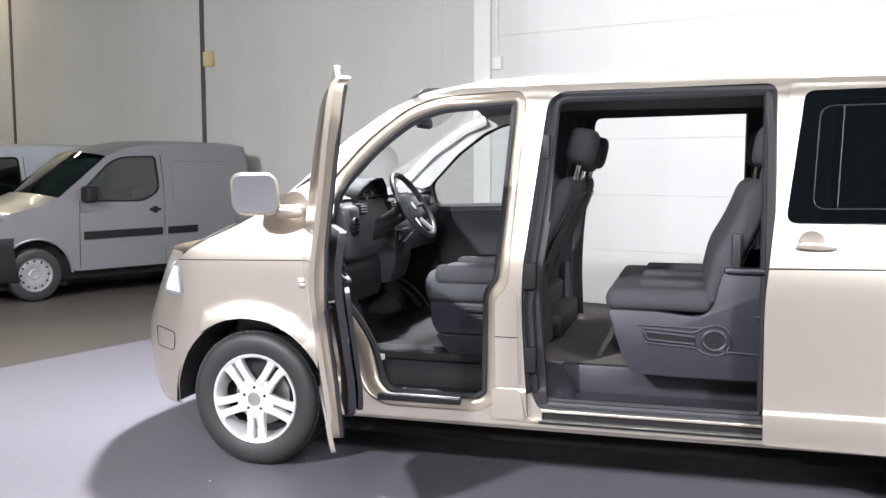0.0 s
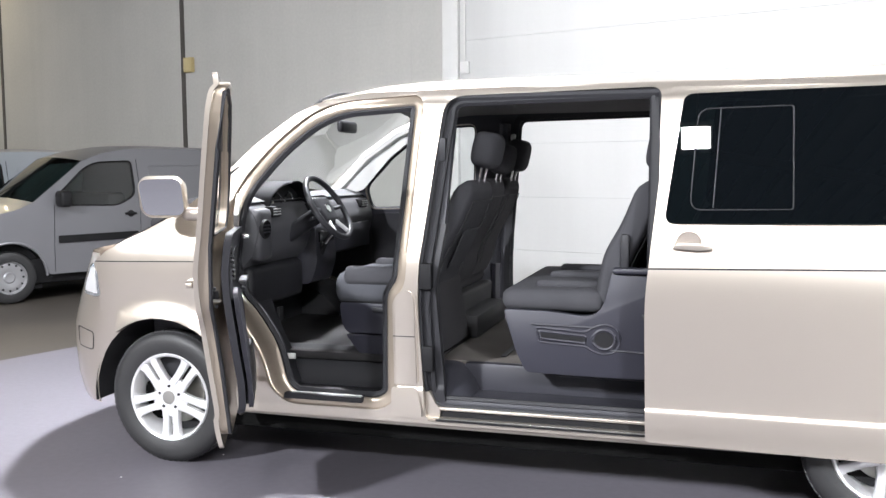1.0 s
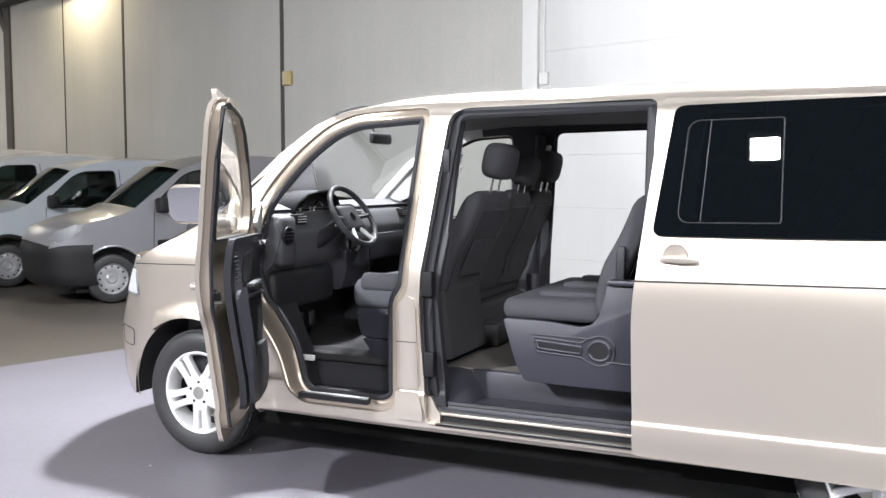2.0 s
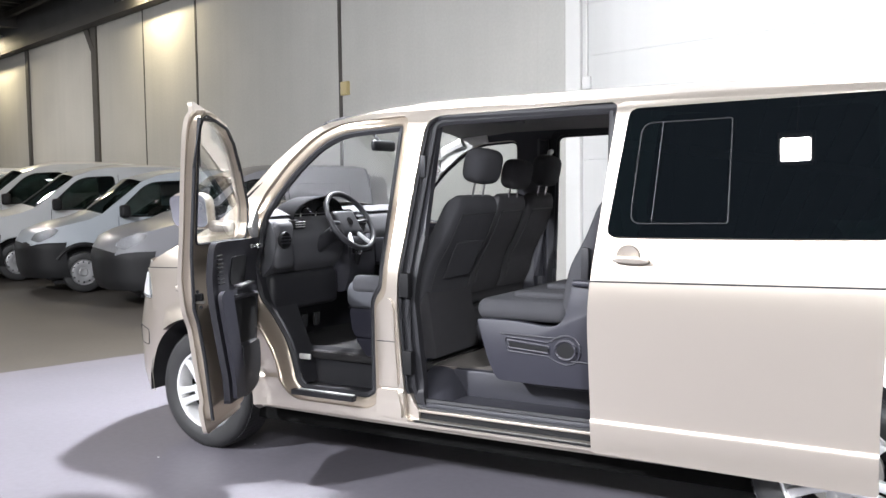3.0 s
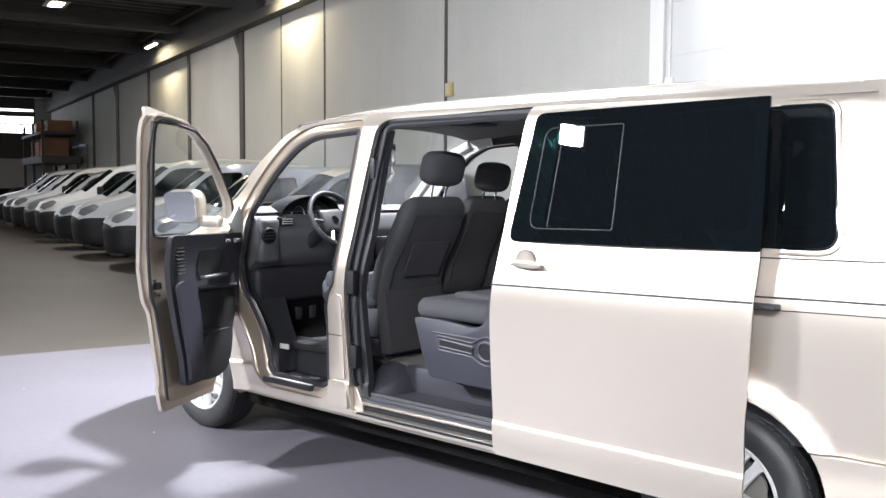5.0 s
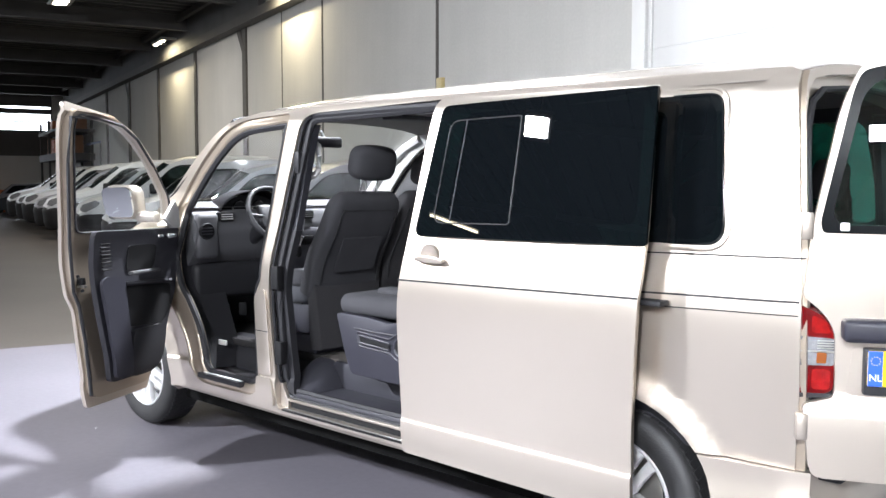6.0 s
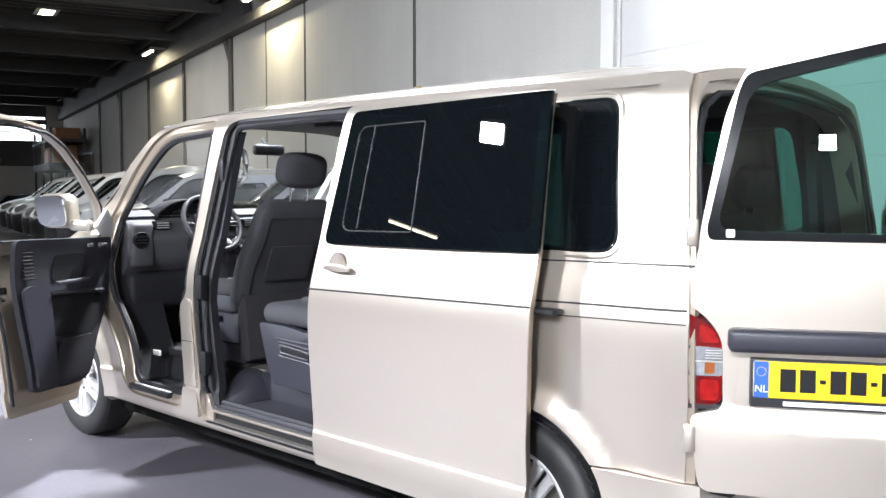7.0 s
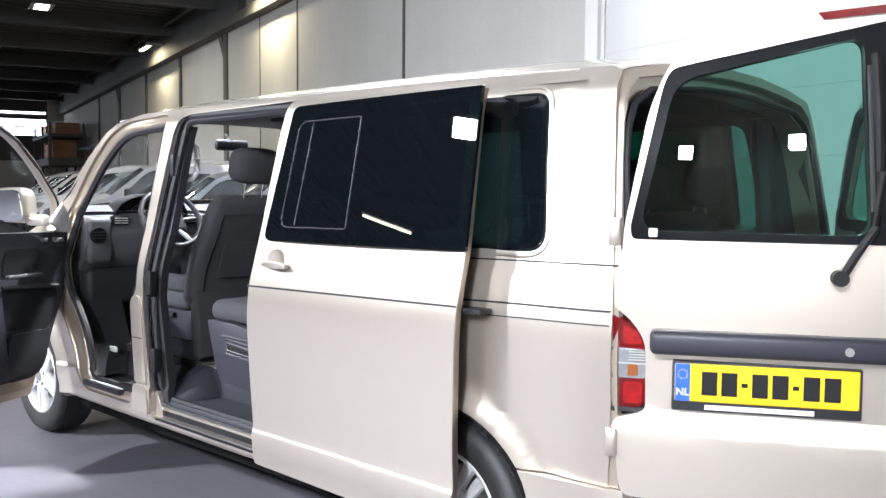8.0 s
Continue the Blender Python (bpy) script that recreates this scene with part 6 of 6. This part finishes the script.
    prof = [(L - 0.12, H - 0.02), (2.0, H), (1.45, H - 0.012), (1.15, H - 0.06), (0.88, H - 0.16)]
    roofx = sorted(prof)

    def over(table):
        def fn(a, b):
            x = table[0][0] + (table[-1][0] - table[0][0]) * a
            z = lerp_table(table, x)
            y0 = flank(x, z)
            bow = 1 - abs(2 * b - 1) ** 2.5
            fwd = 0.13 if table is nose_t else (0.13 - 0.03 * a if table is screen_t else 0.10 * max(0, 1 - a * 5))
            return Vector((x - fwd * bow, y0 + (W - 2 * y0) * b, z + 0.05 * bow))
        return fn
    screen_t = [(0.28, 1.16), (0.88, H - 0.16)]
    nose_t = [(-0.70, 0.72), (-0.62, 0.86), (-0.38, 0.97), (0.10, 1.08), (0.28, 1.16)]
    part("roof", grid_mesh(over(roofx), 10, 12), paint, v)
    part("windscreen", grid_mesh(over(screen_t), 5, 12), PARKEDGLASS, v, "dim windscreen")
    part("bonnet", grid_mesh(over(nose_t), 10, 14), paint, v)
    part("tail", grid_mesh(lambda a, b: Vector((L + 0.02 - 0.12 * b ** 3, 0.02 + (W - 0.04) * a, 0.3 + (H - 0.33) * b)), 4, 8), paint, v)

    def bumper(a, b):
        c = math.pi * a
        z = 0.24 + (0.70 if low_nose else 0.52) * b * (0.78 if low_nose else 1.0)
        tuck = 0.05 * max(0, (b - 0.75) / 0.25) ** 2 + 0.04 * max(0, (0.3 - b) / 0.3) ** 2
        return Vector((-0.26 + tuck - 0.60 * math.sin(c) ** 0.70 + 0.05 * (1 - b), W / 2 - (W / 2 + 0.022 - tuck * 0.7) * math.copysign(abs(math.cos(c)) ** 0.8, math.cos(c)), z))
    part("front_bumper", grid_mesh(bumper, 32, 12), BUMPER, v, "black plastic bumper")
    part("underbody", box(-0.5, L - 0.1, 0.1, W - 0.1, 0.2, 0.5, 0.03), INK, v)
    part("seat_row", box(1.25, 1.5, 0.2, W - 0.2, 0.5, 1.25, 0.06), FABRICDARK, v)
    return v


BUMPER = material("black_bumper_plastic", (0.012, 0.012, 0.013), 0.55, 0, 0.1, 8, 120, 0.1, 0, 0.03, 0.2)
PARKEDGLASS = pane_glass("parked_car_glass", (0.22, 0.28, 0.27), 1.5)
STEELRIM = material("grey_steel_rim", (0.36, 0.36, 0.37), 0.4, 0.6, 0.05, 8, 200)


def row_place(u, v, size=1.0):
    # local -x is the nose; turned so that it points away from the wall
    return HALL @ Matrix.Translation((u, -v, 0)) @ Matrix.Rotation(radians(78), 4, "Z") @ Matrix.Scale(size, 4)


ROW = [(-3.82, 3.21, SILVER, "silver panel van with black bumper in a row along the wall", False),
       (-6.45, 3.36, BLUEPAINT, "pale blue-white panel van in a row along the wall", True),
       (-9.12, 3.45, WHITEPAINT, "white panel van in a row along the wall", False)]
base_vans = []
for u, v, paint, label, low in ROW:
    base_vans.append(parked_van(paint, label, low, row_place(u, v, 1.07 if u < -9 else 1.0)))
for k, u in enumerate((-11.8, -14.5, -17.2, -19.9, -22.6, -25.3, -28.0)):
    copy_thing(base_vans[(2, 1, 2, 0)[k % 4]], row_place(u, 3.5, 1.07))


# ---- far end: rack, crates and dark cars ----


def storage_rack():
    r = thing("storage_rack", "dark steel storage rack with crates against the hall wall", "rack", at=HALL)
    for u in (-40.5, -37.5, -34.6):
        for v in (0.35, 1.75):
            part("post", box(u - 0.05, u + 0.05, -v - 0.05, -v + 0.05, 0, 4.3), DARKSTEEL, r, smooth=0)
    for z in (2.45, 3.7):
        part("deck", box(-40.7, -34.4, -1.85, -0.25, z, z + (0.32 if z < 3 else 0.12)), COLUMN, r, smooth=0)
    part("rail", box(-34.4, -31.2, -0.6, -0.54, 3.1, 3.18), material("blue_rail_paint", (0.06, 0.10, 0.22), 0.5), r, smooth=0)
    part("rail_post", box(-31.26, -31.2, -0.6, -0.54, 0.0, 3.18), DARKSTEEL, r, smooth=0)


def crate(u, v, z, w, d, h, mat, lab):
    c = thing("crate", lab, "crate", "stacked crates", at=HALL @ pose(u, -v, z))
    part("body", box(-w / 2, w / 2, -d / 2, d / 2, 0, h, 0.02, 1), mat, c)
    for k in range(3):
        part("slat", box(-w / 2 - 0.015, w / 2 + 0.015, -d / 2 - 0.015, d / 2 + 0.015, h * (0.08 + 0.32 * k), h * (0.24 + 0.32 * k), 0.01, 1), mat, c)


def dark_car(u, v, turn, paint, lab):
    c = thing("parked_car", lab, "car", "dark parked cars", at=HALL @ pose(u, -v, 0, 0, 0, turn))
    body = rounded([(-0.75, 0.28), (-0.82, 0.55), (-0.72, 0.74), (0.05, 0.92), (2.9, 0.95), (3.15, 0.85), (3.2, 0.5), (3.12, 0.28)], 0.08, 3)
    part("body", prism(body, 0.0, 1.7, 0.06, 2), paint, c)
    cabin = [(0.1, 0.90), (0.75, 1.40), (2.2, 1.44), (2.95, 0.94)]
    bm = prism(rounded(cabin, 0.1, 3), 0.12, 1.58, 0.05, 2)
    part("roof", bm, paint, c)
    glass = rounded([(0.38, 0.97), (0.82, 1.33), (2.12, 1.36), (2.62, 0.98)], 0.05, 3)
    for y in (0.108, 1.572):
        part("side_window", prism(glass, y, y + 0.02), ENAMEL, c, "dark side window")
    part("windscreen", prism([(0.16, 0.96), (0.70, 1.375), (0.66, 1.385), (0.12, 0.97)], 0.2, 1.5), ENAMEL, c, "dark windscreen")
    for y in (0.12, 1.28):
        part("headlight", box(-0.80, -0.62, y, y + 0.3, 0.58, 0.70, 0.03), CLEARLENS, c, "clear headlight")
    for x in (0.0, 2.45):
        for y in (0.08, 1.62):
            w = part("wheel", lathe([(0.0, -0.09), (0.27, -0.09), (0.31, -0.06), (0.31, 0.06), (0.27, 0.09), (0.0, 0.09)], 20, m=Matrix.Translation((x, y, 0.31))), TYRE, c)
            part("rim", lathe([(0.0, -0.1), (0.19, -0.1), (0.2, 0.1), (0.0, 0.1)], 16, m=Matrix.Translation((x, y, 0.31))), STEELRIM, w)


storage_rack()
CRATE = material("brown_crate_wood", (0.25, 0.12, 0.06), 0.7, 0, 0.1, 4, 60, 0.2)
ORANGE = material("orange_crate_plastic", (0.45, 0.13, 0.04), 0.5, 0, 0.06, 4, 60)
for u, v, z, w, h, mat in ((-39.6, 1.0, 2.77, 1.2, 0.8, CRATE), (-38.2, 1.0, 2.77, 1.1, 0.7, ORANGE), (-36.6, 1.0, 2.77, 1.3, 0.85, CRATE), (-35.3, 1.0, 3.82, 0.9, 0.5, CRATE), (-38.9, 1.0, 3.82, 1.2, 0.55, ORANGE),
                           (-42.5, 3.2, 0.0, 1.2, 1.1, ORANGE), (-42.5, 4.8, 0.0, 1.2, 0.9, CRATE), (-42.5, 6.6, 0.0, 1.2, 1.1, ORANGE)):
    crate(u, v, z, w, 1.0, h, mat, "stacked brown and orange storage crate on the rack" if z > 1 else "stacked storage crate standing by the shop front")
for u, v, paint, lab in ((-35.2, 3.6, DARKPAINT, "dark parked car near the hall's far end"), (-38.4, 4.0, SILVER, "grey parked car near the hall's far end"), (-37.5, 7.2, DARKPAINT, "dark parked car near the hall's far end"), (-39.5, 10.5, DARKPAINT, "dark parked car near the hall's far end")):
    dark_car(u, v, 57 if v < 5 else 20, paint, lab)
